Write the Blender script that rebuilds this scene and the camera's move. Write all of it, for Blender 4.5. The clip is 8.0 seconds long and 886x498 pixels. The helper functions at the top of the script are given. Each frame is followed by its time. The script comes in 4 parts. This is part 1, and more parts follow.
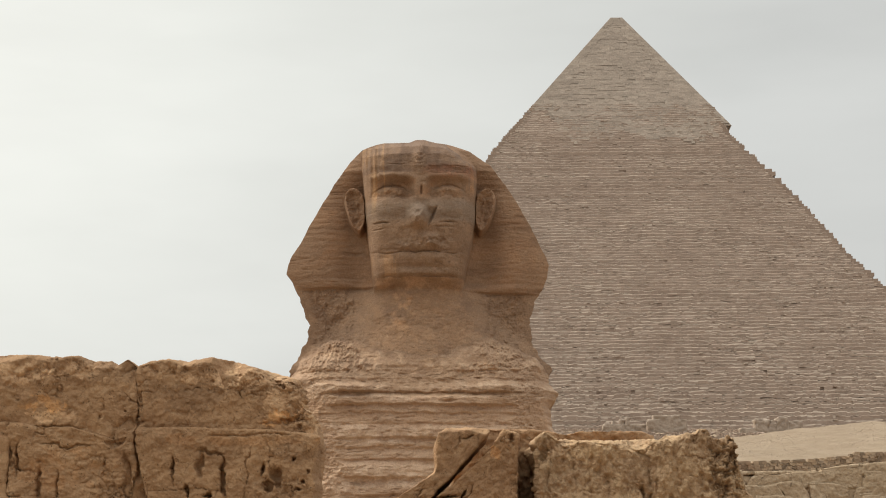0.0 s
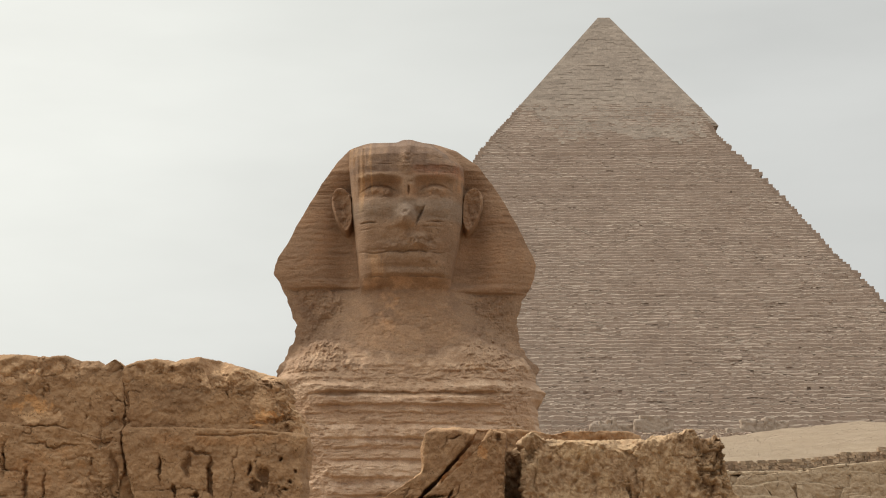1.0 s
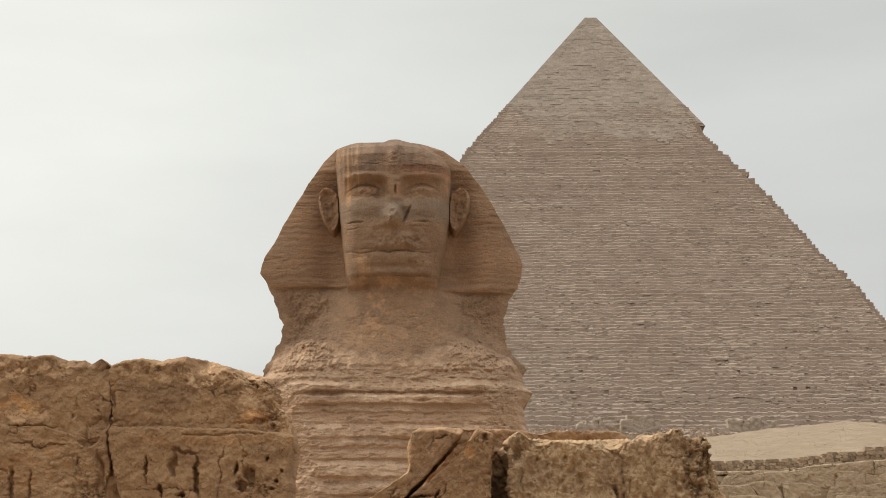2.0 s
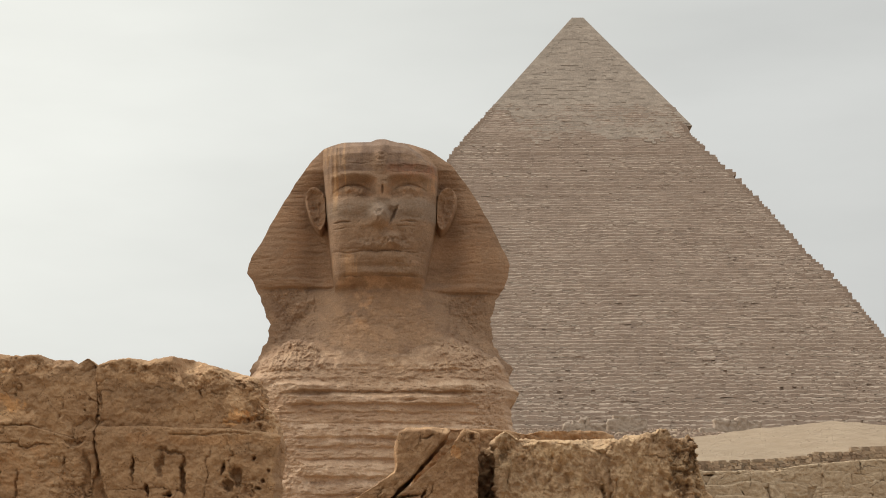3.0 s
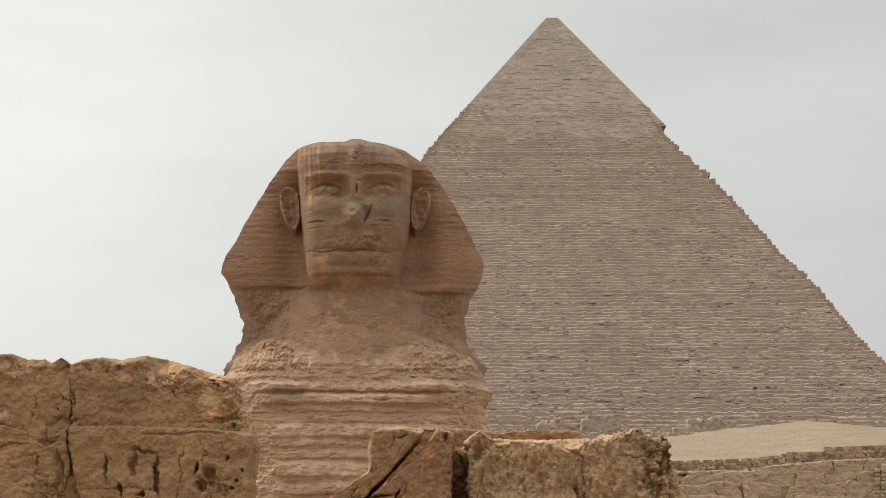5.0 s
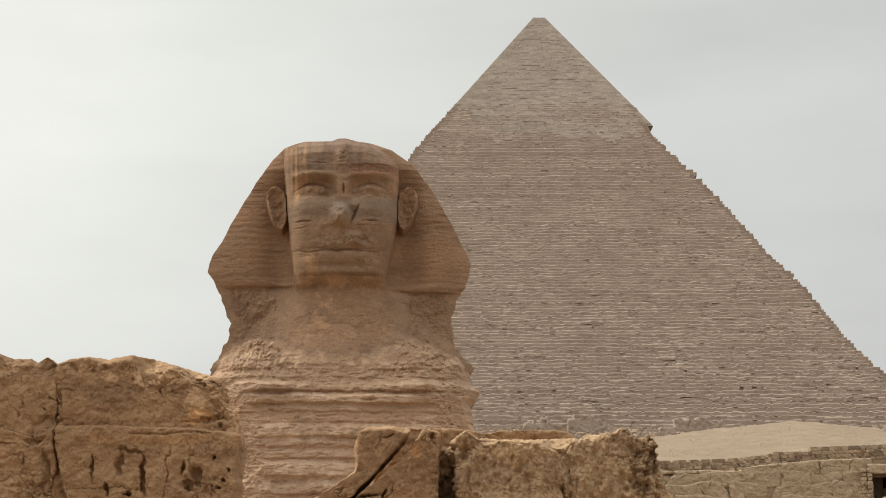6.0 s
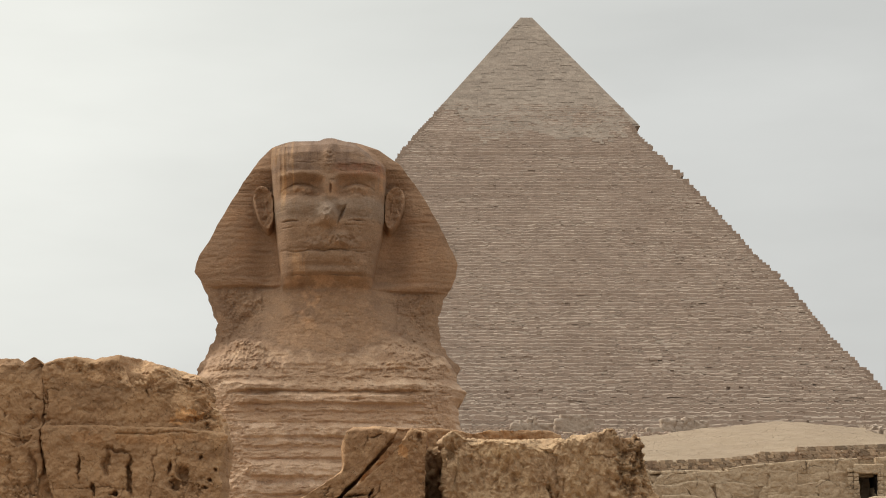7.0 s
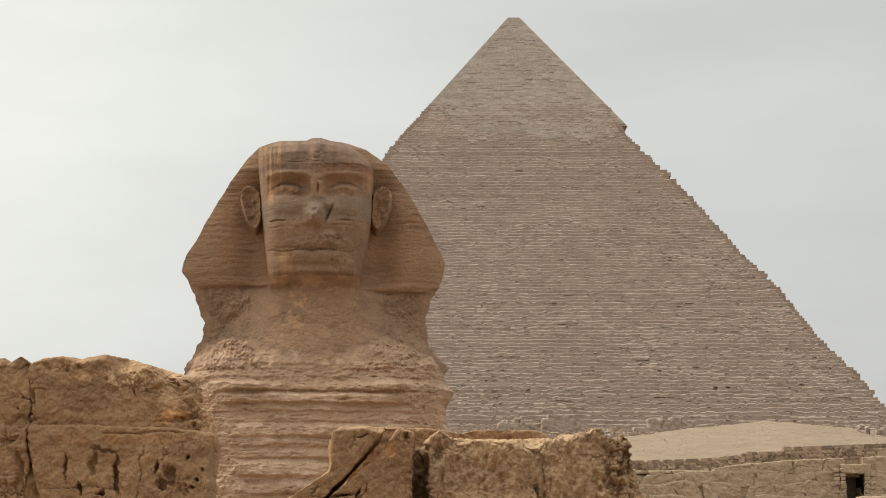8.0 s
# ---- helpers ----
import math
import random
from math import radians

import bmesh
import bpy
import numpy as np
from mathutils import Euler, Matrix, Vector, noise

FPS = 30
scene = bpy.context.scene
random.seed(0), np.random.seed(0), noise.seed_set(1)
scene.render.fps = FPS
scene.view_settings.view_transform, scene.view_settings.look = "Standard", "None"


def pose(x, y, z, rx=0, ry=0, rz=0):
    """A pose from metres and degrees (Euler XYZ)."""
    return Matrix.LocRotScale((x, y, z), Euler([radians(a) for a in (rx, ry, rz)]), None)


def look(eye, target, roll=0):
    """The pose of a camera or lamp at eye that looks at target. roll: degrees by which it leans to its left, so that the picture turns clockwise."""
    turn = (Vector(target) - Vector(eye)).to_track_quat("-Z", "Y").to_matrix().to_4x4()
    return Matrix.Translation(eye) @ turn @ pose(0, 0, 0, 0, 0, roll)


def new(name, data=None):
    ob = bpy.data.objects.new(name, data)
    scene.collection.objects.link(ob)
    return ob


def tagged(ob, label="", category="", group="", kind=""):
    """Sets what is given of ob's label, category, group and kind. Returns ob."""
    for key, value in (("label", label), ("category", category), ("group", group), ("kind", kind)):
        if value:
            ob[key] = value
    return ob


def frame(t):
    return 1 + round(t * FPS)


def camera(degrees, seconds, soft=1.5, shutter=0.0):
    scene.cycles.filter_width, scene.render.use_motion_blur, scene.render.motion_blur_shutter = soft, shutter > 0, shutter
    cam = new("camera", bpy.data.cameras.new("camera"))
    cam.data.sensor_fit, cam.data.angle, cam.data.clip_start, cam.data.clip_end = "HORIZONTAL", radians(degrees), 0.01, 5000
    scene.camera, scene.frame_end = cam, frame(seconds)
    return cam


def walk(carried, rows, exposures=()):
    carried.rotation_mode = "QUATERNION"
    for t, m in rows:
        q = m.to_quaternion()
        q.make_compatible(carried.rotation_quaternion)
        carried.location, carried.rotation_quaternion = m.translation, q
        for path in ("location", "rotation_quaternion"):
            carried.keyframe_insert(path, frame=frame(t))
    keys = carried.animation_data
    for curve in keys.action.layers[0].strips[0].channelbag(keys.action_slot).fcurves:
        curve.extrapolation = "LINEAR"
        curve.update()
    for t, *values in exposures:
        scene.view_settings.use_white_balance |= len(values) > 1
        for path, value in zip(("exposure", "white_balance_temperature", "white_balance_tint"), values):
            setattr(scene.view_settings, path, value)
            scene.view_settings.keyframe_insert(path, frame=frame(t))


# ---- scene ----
# ---- camera: a slow pan to the right from one spot ----
cam = camera(21.4, 8.0, 1.0)
EYE, TILT = 2.9, 8.5
ROWS = [(0.0, 0.0, 0.0), (0.5, -0.164, -0.001), (1.0, -0.316, -0.003), (1.5, -0.479, -0.006), (3.0, -0.965, -0.014),
        (3.5, -1.124, -0.015), (4.0, -1.284, -0.016), (4.5, -1.443, -0.018), (6.0, -1.929, -0.026), (6.5, -2.091, -0.027),
        (7.0, -2.251, -0.029), (7.5, -2.408, -0.030), (8.0, -2.564, -0.034)]
walk(cam, [(t, pose(0, 0, EYE, 90 + TILT + tilt, 0, yaw)) for t, yaw, tilt in ROWS])

# ---- sky and sun: thin bright haze, the sun behind it to the south-west ----
SUN_EL, SUN_AZ = radians(42), radians(-62)      # azimuth from +y towards +x


def make_world():
    w = bpy.data.worlds.new("sky")
    scene.world = w
    w.use_nodes = True
    nt = w.node_tree
    nt.nodes.clear()
    N = nt.nodes.new
    L = nt.links.new
    out, bg = N("ShaderNodeOutputWorld"), N("ShaderNodeBackground")
    sky = N("ShaderNodeTexSky")
    sky.sky_type, sky.sun_disc = "NISHITA", False
    sky.sun_elevation, sky.sun_rotation = SUN_EL, SUN_AZ
    sky.dust_density, sky.air_density = 6.0, 1.5
    scale = N("ShaderNodeVectorMath")
    scale.operation = "SCALE"
    scale.inputs["Scale"].default_value = 0.08
    L(sky.outputs[0], scale.inputs[0])
    tc, dot = N("ShaderNodeTexCoord"), N("ShaderNodeVectorMath")
    dot.operation = "DOT_PRODUCT"
    L(tc.outputs["Generated"], dot.inputs[0])
    dot.inputs[1].default_value = (math.sin(SUN_AZ) * math.cos(SUN_EL), math.cos(SUN_AZ) * math.cos(SUN_EL), math.sin(SUN_EL))
    # veil of high cloud: brighter towards the sun
    ramp = N("ShaderNodeValToRGB")
    e = ramp.color_ramp.elements
    e[0].position, e[0].color = 0.0, (0.57, 0.575, 0.565, 1)
    e[1].position, e[1].color = 1.0, (1.35, 1.32, 1.22, 1)
    for p, c in ((0.40, (0.650, 0.660, 0.640, 1)), (0.56, (0.86, 0.87, 0.82, 1))):
        k = e.new(p)
        k.color = c
    L(dot.outputs["Value"], ramp.inputs[0])
    mp, nz = N("ShaderNodeMapping"), N("ShaderNodeTexNoise")
    mp.inputs["Scale"].default_value = (3.0, 3.0, 11.0)
    mp.inputs["Rotation"].default_value = (0.0, 0.35, 0.0)
    nz.inputs["Scale"].default_value, nz.inputs["Detail"].default_value = 1.6, 5.0
    nz.inputs["Roughness"].default_value = 0.5
    L(tc.outputs["Generated"], mp.inputs[0])
    L(mp.outputs[0], nz.inputs["Vector"])
    mr = N("ShaderNodeMapRange")
    mr.inputs["From Min"].default_value, mr.inputs["From Max"].default_value = 0.3, 0.7
    mr.inputs["To Min"].default_value, mr.inputs["To Max"].default_value = 0.93, 1.07
    L(nz.outputs["Fac"], mr.inputs["Value"])
    veil = N("ShaderNodeVectorMath")
    veil.operation = "SCALE"
    # thin overcast: twice as bright overhead as low down
    sep, high, both = N("ShaderNodeSeparateXYZ"), N("ShaderNodeMapRange"), N("ShaderNodeMath")
    L(tc.outputs["Generated"], sep.inputs[0])
    high.interpolation_type = "SMOOTHSTEP"
    high.inputs["From Min"].default_value, high.inputs["From Max"].default_value = 0.28, 0.95
    high.inputs["To Min"].default_value, high.inputs["To Max"].default_value = 1.0, 2.0
    L(sep.outputs["Z"], high.inputs["Value"])
    both.operation = "MULTIPLY"
    L(mr.outputs[0], both.inputs[0])
    L(high.outputs[0], both.inputs[1])
    L(ramp.outputs[0], veil.inputs[0])
    L(both.outputs[0], veil.inputs["Scale"])
    mix = N("ShaderNodeMix")
    mix.data_type = "RGBA"
    mix.inputs["Factor"].default_value = 0.96
    L(scale.outputs[0], mix.inputs["A"])
    L(veil.outputs[0], mix.inputs["B"])
    L(mix.outputs["Result"], bg.inputs["Color"])
    L(bg.outputs[0], out.inputs["Surface"])


make_world()
sun = new("sun", bpy.data.lights.new("sun", "SUN"))
sun.data.energy, sun.data.angle, sun.data.color = 1.5, radians(7), (1.0, 0.93, 0.82)
sun.matrix_world = look((-200, 100, 200), (-200 - math.sin(SUN_AZ) * math.cos(SUN_EL), 100 - math.cos(SUN_AZ) * math.cos(SUN_EL), 200 - math.sin(SUN_EL)))


# ---- materials ----
def stone(name, light, dark, tinge, strata=0.5, grain=1.0, bump=0.5, pits=0.4, island=0.0, rough=0.92, patch=0.35, tint=False, single=0.0, split=0.0, specks=0.0):
    """Weathered limestone: beds, blotches, stains, grain and pits, in metres. grain: size of the finest grains against 1 cm."""
    m = bpy.data.materials.new(name)
    m.use_nodes = True
    nt = m.node_tree
    N, L = nt.nodes.new, nt.links.new
    bs = nt.nodes["Principled BSDF"]
    geo = N("ShaderNodeNewGeometry")

    def noise_at(scale, detail, stretch=(1, 1, 1), rough_=0.6):
        mp, nz = N("ShaderNodeMapping"), N("ShaderNodeTexNoise")
        mp.inputs["Scale"].default_value = stretch
        nz.inputs["Scale"].default_value, nz.inputs["Detail"].default_value, nz.inputs["Roughness"].default_value = scale, detail, rough_
        L(geo.outputs["Position"], mp.inputs[0])
        L(mp.outputs[0], nz.inputs["Vector"])
        return nz.outputs["Fac"]

    def remap(v, a, b, c=0.0, d=1.0):
        r = N("ShaderNodeMapRange")
        for k, x in (("From Min", a), ("From Max", b), ("To Min", c), ("To Max", d)):
            r.inputs[k].default_value = x
        L(v, r.inputs["Value"])
        return r.outputs[0]

    def mixed(f, a, b, mode="MIX"):
        x = N("ShaderNodeMix")
        x.data_type, x.blend_type = "RGBA", mode
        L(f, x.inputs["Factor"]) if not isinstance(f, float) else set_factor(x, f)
        for s, v in (("A", a), ("B", b)):
            slot = next(i for i in x.inputs if i.name == s and i.type == "RGBA")
            if isinstance(v, tuple):
                slot.default_value = (*v, 1)
            else:
                L(v, slot)
        return next(o for o in x.outputs if o.enabled and o.type == "RGBA")

    def colour_of(node):
        return next(o for o in node.outputs if o.enabled and o.type in ("RGBA", "VECTOR"))

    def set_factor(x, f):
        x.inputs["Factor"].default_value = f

    g = 1.0 / grain
    beds = remap(noise_at(1.1 * g, 5.0, (0.12, 0.12, 1.6)), 0.36, 0.66)
    blotch = remap(noise_at(0.45 * g, 5.0), 0.35, 0.68)
    fine = noise_at(9.0 * g, 6.0, (1, 1, 1), 0.7)
    mott = remap(noise_at(2.6 * g, 6.0, (1, 1, 1.5), 0.68), 0.5, 0.74)
    f1 = N("ShaderNodeMath")
    f1.operation = "MULTIPLY_ADD"
    L(beds, f1.inputs[0])
    f1.inputs[1].default_value = strata
    bl = N("ShaderNodeMath")
    bl.operation = "MULTIPLY"
    L(blotch, bl.inputs[0])
    bl.inputs[1].default_value = 1.0 - strata
    L(bl.outputs[0], f1.inputs[2])
    col = mixed(f1.outputs[0], dark, light)
    pf = N("ShaderNodeMath")
    pf.operation = "MULTIPLY"
    L(mott, pf.inputs[0])
    pf.inputs[1].default_value = patch
    col = mixed(pf.outputs[0], col, tinge)
    tone = remap(fine, 0.25, 0.75, 0.78, 1.22)
    if island:
        isl = remap(geo.outputs["Random Per Island"], 0, 1, 1 - island, 1 + island)
        mu = N("ShaderNodeMath")
        mu.operation = "MULTIPLY"
        L(tone, mu.inputs[0])
        L(isl, mu.inputs[1])
        tone = mu.outputs[0]
    if single:
        oi = N("ShaderNodeObjectInfo")
        one = remap(oi.outputs["Random"], 0, 1, 1 - single, 1 + single)
        mu = N("ShaderNodeMath")
        mu.operation = "MULTIPLY"
        L(tone, mu.inputs[0])
        L(one, mu.inputs[1])
        tone = mu.outputs[0]
    sc = N("ShaderNodeVectorMath")
    sc.operation = "SCALE"
    L(col, sc.inputs[0])
    L(tone, sc.inputs["Scale"])
    add_h = None
    if split or specks:                     # hairline cracks and small weathered holes, coloured darker than the stone
        wn, wa = N("ShaderNodeTexNoise"), N("ShaderNodeVectorMath")
        wn.inputs["Scale"].default_value, wn.inputs["Detail"].default_value = 1.6 * g * 0.5, 4.0
        L(geo.outputs["Position"], wn.inputs["Vector"])
        wa.operation = "MULTIPLY_ADD"
        wa.inputs[1].default_value = (0.9 * grain, 0.9 * grain, 0.9 * grain)
        L(wn.outputs["Color"], wa.inputs[0])
        L(geo.outputs["Position"], wa.inputs[2])
        masks = []
        if split:
            ve = N("ShaderNodeTexVoronoi")
            ve.feature = "DISTANCE_TO_EDGE"
            ve.inputs["Scale"].default_value = 0.8 * g
            L(wa.outputs[0], ve.inputs["Vector"])
            gate = remap(noise_at(0.9 * g, 3.0), 0.46, 0.62, 0.0, split)
            lines = remap(ve.outputs["Distance"], 0.004, 0.022, 1.0, 0.0)
            masks.append((lines, gate))
        if specks:
            vs = N("ShaderNodeTexVoronoi")
            vs.inputs["Scale"].default_value = 7.0 * g
            L(wa.outputs[0], vs.inputs["Vector"])
            gate = remap(noise_at(1.6 * g, 3.0), 0.48, 0.66, 0.0, specks)
            masks.append((remap(vs.outputs["Distance"], 0.14, 0.28, 1.0, 0.0), gate))
        total = None
        for lines, gate in masks:
            mm = N("ShaderNodeMath")
            mm.operation = "MULTIPLY"
            L(lines, mm.inputs[0])
            L(gate, mm.inputs[1])
            if total is None:
                total = mm.outputs[0]
            else:
                mx = N("ShaderNodeMath")
                mx.operation = "MAXIMUM"
                L(total, mx.inputs[0])
                L(mm.outputs[0], mx.inputs[1])
                total = mx.outputs[0]
        sc_new = mixed(total, sc.outputs[0], tuple(v * 0.35 for v in dark))
        sc = sc_new.node
        add_h = remap(total, 0.0, 1.0, 0.0, -1.2)
    if tint:                                # stains, old paint, pale beds and some painted sunlight, laid on the mesh
        at, tm = N("ShaderNodeAttribute"), N("ShaderNodeVectorMath")
        at.attribute_name, tm.operation = "tint", "MULTIPLY"
        L(colour_of(sc), tm.inputs[0])
        L(at.outputs["Color"], tm.inputs[1])
        sc = tm
    L(colour_of(sc), bs.inputs["Base Color"])
    bs.inputs["Roughness"].default_value = rough
    bs.inputs["Specular IOR Level"].default_value = 0.2
    # relief
    vo = N("ShaderNodeTexVoronoi")
    vo.inputs["Scale"].default_value = 5.0 * g
    L(geo.outputs["Position"], vo.inputs["Vector"])
    pit = remap(vo.outputs["Distance"], 0.0, 0.35, -pits, 0.0)
    add = N("ShaderNodeMath")
    L(noise_at(5.0 * g, 8.0, (1, 1, 1.8), 0.68), add.inputs[0])
    L(pit, add.inputs[1])
    if add_h is not None:
        a2 = N("ShaderNodeMath")
        L(add.outputs[0], a2.inputs[0])
        L(add_h, a2.inputs[1])
        add = a2
    bp = N("ShaderNodeBump")
    bp.inputs["Strength"].default_value, bp.inputs["Distance"].default_value = bump, 0.09 * grain
    L(add.outputs[0], bp.inputs["Height"])
    L(bp.outputs[0], bs.inputs["Normal"])
    return m


M_SPHINX = stone("sphinx_limestone", (0.320, 0.206, 0.130), (0.244, 0.152, 0.096), (0.334, 0.250, 0.183), 0.35, 0.6, 0.6, 0.3, tint=True, split=0.2, specks=0.4)
M_WALL = stone("temple_limestone", (0.431, 0.263, 0.141), (0.282, 0.162, 0.085), (0.503, 0.368, 0.234), 0.25, 0.36, 0.7, 0.4, tint=True, patch=0.35, split=0.3, specks=0.85)
M_ROUGH = stone("crumbling_limestone", (0.558, 0.380, 0.221), (0.375, 0.238, 0.138), (0.612, 0.477, 0.310), 0.15, 0.34, 1.0, 0.4, tint=True, patch=0.4, split=0.15, specks=0.25)
M_CORE = stone("pyramid_core_stone", (0.376, 0.286, 0.224), (0.306, 0.228, 0.177), (0.415, 0.334, 0.268), 0.6, 3.0, 0.25, 0.2, island=0.07)
M_CHIPS = stone("pale_chips_on_ledges", (0.428, 0.342, 0.271), (0.370, 0.290, 0.226), (0.470, 0.389, 0.314), 0.2, 3.0, 0.6, 0.3, island=0.12)
M_CASE = stone("pyramid_casing_stone", (0.344, 0.278, 0.221), (0.268, 0.214, 0.170), (0.408, 0.346, 0.280), 0.6, 5.0, 0.3, 0.2, island=0.12, patch=0.6)
M_SAND = stone("desert_sand", (0.344, 0.262, 0.181), (0.288, 0.213, 0.143), (0.377, 0.299, 0.214), 0.0, 0.8, 1.0, 0.6)
M_CLIFF = stone("bedrock_limestone", (0.499, 0.378, 0.257), (0.406, 0.296, 0.191), (0.523, 0.421, 0.312), 0.4, 1.2, 0.7, 0.3, tint=True, split=0.7, specks=0.4)
M_BRICKY = stone("rubble_wall_stone", (0.425, 0.319, 0.217), (0.255, 0.170, 0.111), (0.527, 0.433, 0.332), 0.2, 1.2, 0.7, 0.3, patch=0.5, single=0.38)
# near-black colour stands in for the shade inside the tomb
M_DARK = stone("shade_black_tomb_rock", (0.028, 0.022, 0.018), (0.018, 0.014, 0.012), (0.03, 0.024, 0.02), 0.2, 1.5, 0.4, 0.3)


# ---- helpers of shape ----
RNG = np.random.default_rng(7)
PERM = np.concatenate([RNG.permutation(512)] * 4)
GRAD = RNG.normal(size=(512, 3))
GRAD /= np.linalg.norm(GRAD, axis=1)[:, None]


def perlin(p):
    p = np.asarray(p, float)
    i = np.floor(p).astype(int)
    f = p - i
    u = f * f * f * (f * (f * 6 - 15) + 10)
    i &= 511
    total = np.zeros(len(p))
    for dx in (0, 1):
        for dy in (0, 1):
            for dz in (0, 1):
                h = PERM[PERM[PERM[(i[:, 0] + dx) & 511] + ((i[:, 1] + dy) & 511)] + ((i[:, 2] + dz) & 511)]
                g = GRAD[h]
                d = g[:, 0] * (f[:, 0] - dx) + g[:, 1] * (f[:, 1] - dy) + g[:, 2] * (f[:, 2] - dz)
                w = (u[:, 0] if dx else 1 - u[:, 0]) * (u[:, 1] if dy else 1 - u[:, 1]) * (u[:, 2] if dz else 1 - u[:, 2])
                total += w * d
    return total * 1.5


def fbm(p, scale, octaves=4, gain=0.5, seed=0.0, stretch=(1, 1, 1)):
    p = np.asarray(p, float) * np.array(stretch) * scale + seed * 17.31
    total, amp = np.zeros(len(p)), 1.0
    for _ in range(octaves):
        total += amp * perlin(p)
        p = p * 2.03 + 5.7
        amp *= gain
    return total


def mesh_of(name, verts, faces, material, smooth=False):
    me = bpy.data.meshes.new(name)
    me.from_pydata(np.asarray(verts).tolist(), [], faces if isinstance(faces, list) else faces.tolist())
    me.materials.append(material)
    if smooth:
        me.shade_smooth()
    me.update()
    return me


def piece(name, verts, faces, material, parent=None, label="", smooth=False, kind="", local=False):
    ob = new(name, mesh_of(name, verts, faces, material, smooth))
    if parent:
        ob.parent = parent
        if not local:                       # points given in the world, under a base that is only shifted
            ob.matrix_parent_inverse = Matrix.Translation(-parent.location)
    return tagged(ob, label, kind=kind)


def base(name, x, y, z, label, category, group="", kind=""):
    ob = new(name)
    ob.location = (x, y, z)
    return tagged(ob, label, category, group, kind)


def sheet(nu, nv):
    """Quads of a grid of nv rows of nu points."""
    i = np.arange(nu * nv).reshape(nv, nu)
    return np.stack([i[:-1, :-1], i[:-1, 1:], i[1:, 1:], i[1:, :-1]], -1).reshape(-1, 4)


def lattice(nx, ny, nz):
    """The surface of a box cut into nx, ny, nz cells: points in 0..1 and quads that face out."""
    pts, quads, off = [], [], 0
    for ax, n1, n2, o1, o2 in ((0, ny, nz, 1, 2), (1, nz, nx, 2, 0), (2, nx, ny, 0, 1)):
        for side in (0, 1):
            a, b = np.meshgrid(np.arange(n1 + 1), np.arange(n2 + 1))
            p = np.zeros((a.size, 3), int)
            p[:, o1], p[:, o2], p[:, ax] = a.ravel(), b.ravel(), side * (nx, ny, nz)[ax]
            q = sheet(n1 + 1, n2 + 1) + off
            quads.append(q if side else q[:, ::-1])
            pts.append(p)
            off += len(p)
    pts, quads = np.concatenate(pts), np.concatenate(quads)
    uniq, inv = np.unique(pts, axis=0, return_inverse=True)
    return uniq / np.array([nx, ny, nz]), inv.ravel()[quads]


def line(pairs):
    """A function that runs straight from pair to pair (at, value)."""
    a = np.array(sorted(pairs), float)
    return lambda t: np.interp(t, a[:, 0], a[:, 1])


def lay_tint(me, rgb):
    at = me.color_attributes.new("tint", "FLOAT_COLOR", "POINT")
    at.data.foreach_set("color", np.concatenate([rgb, np.ones((len(rgb), 1))], 1).ravel())


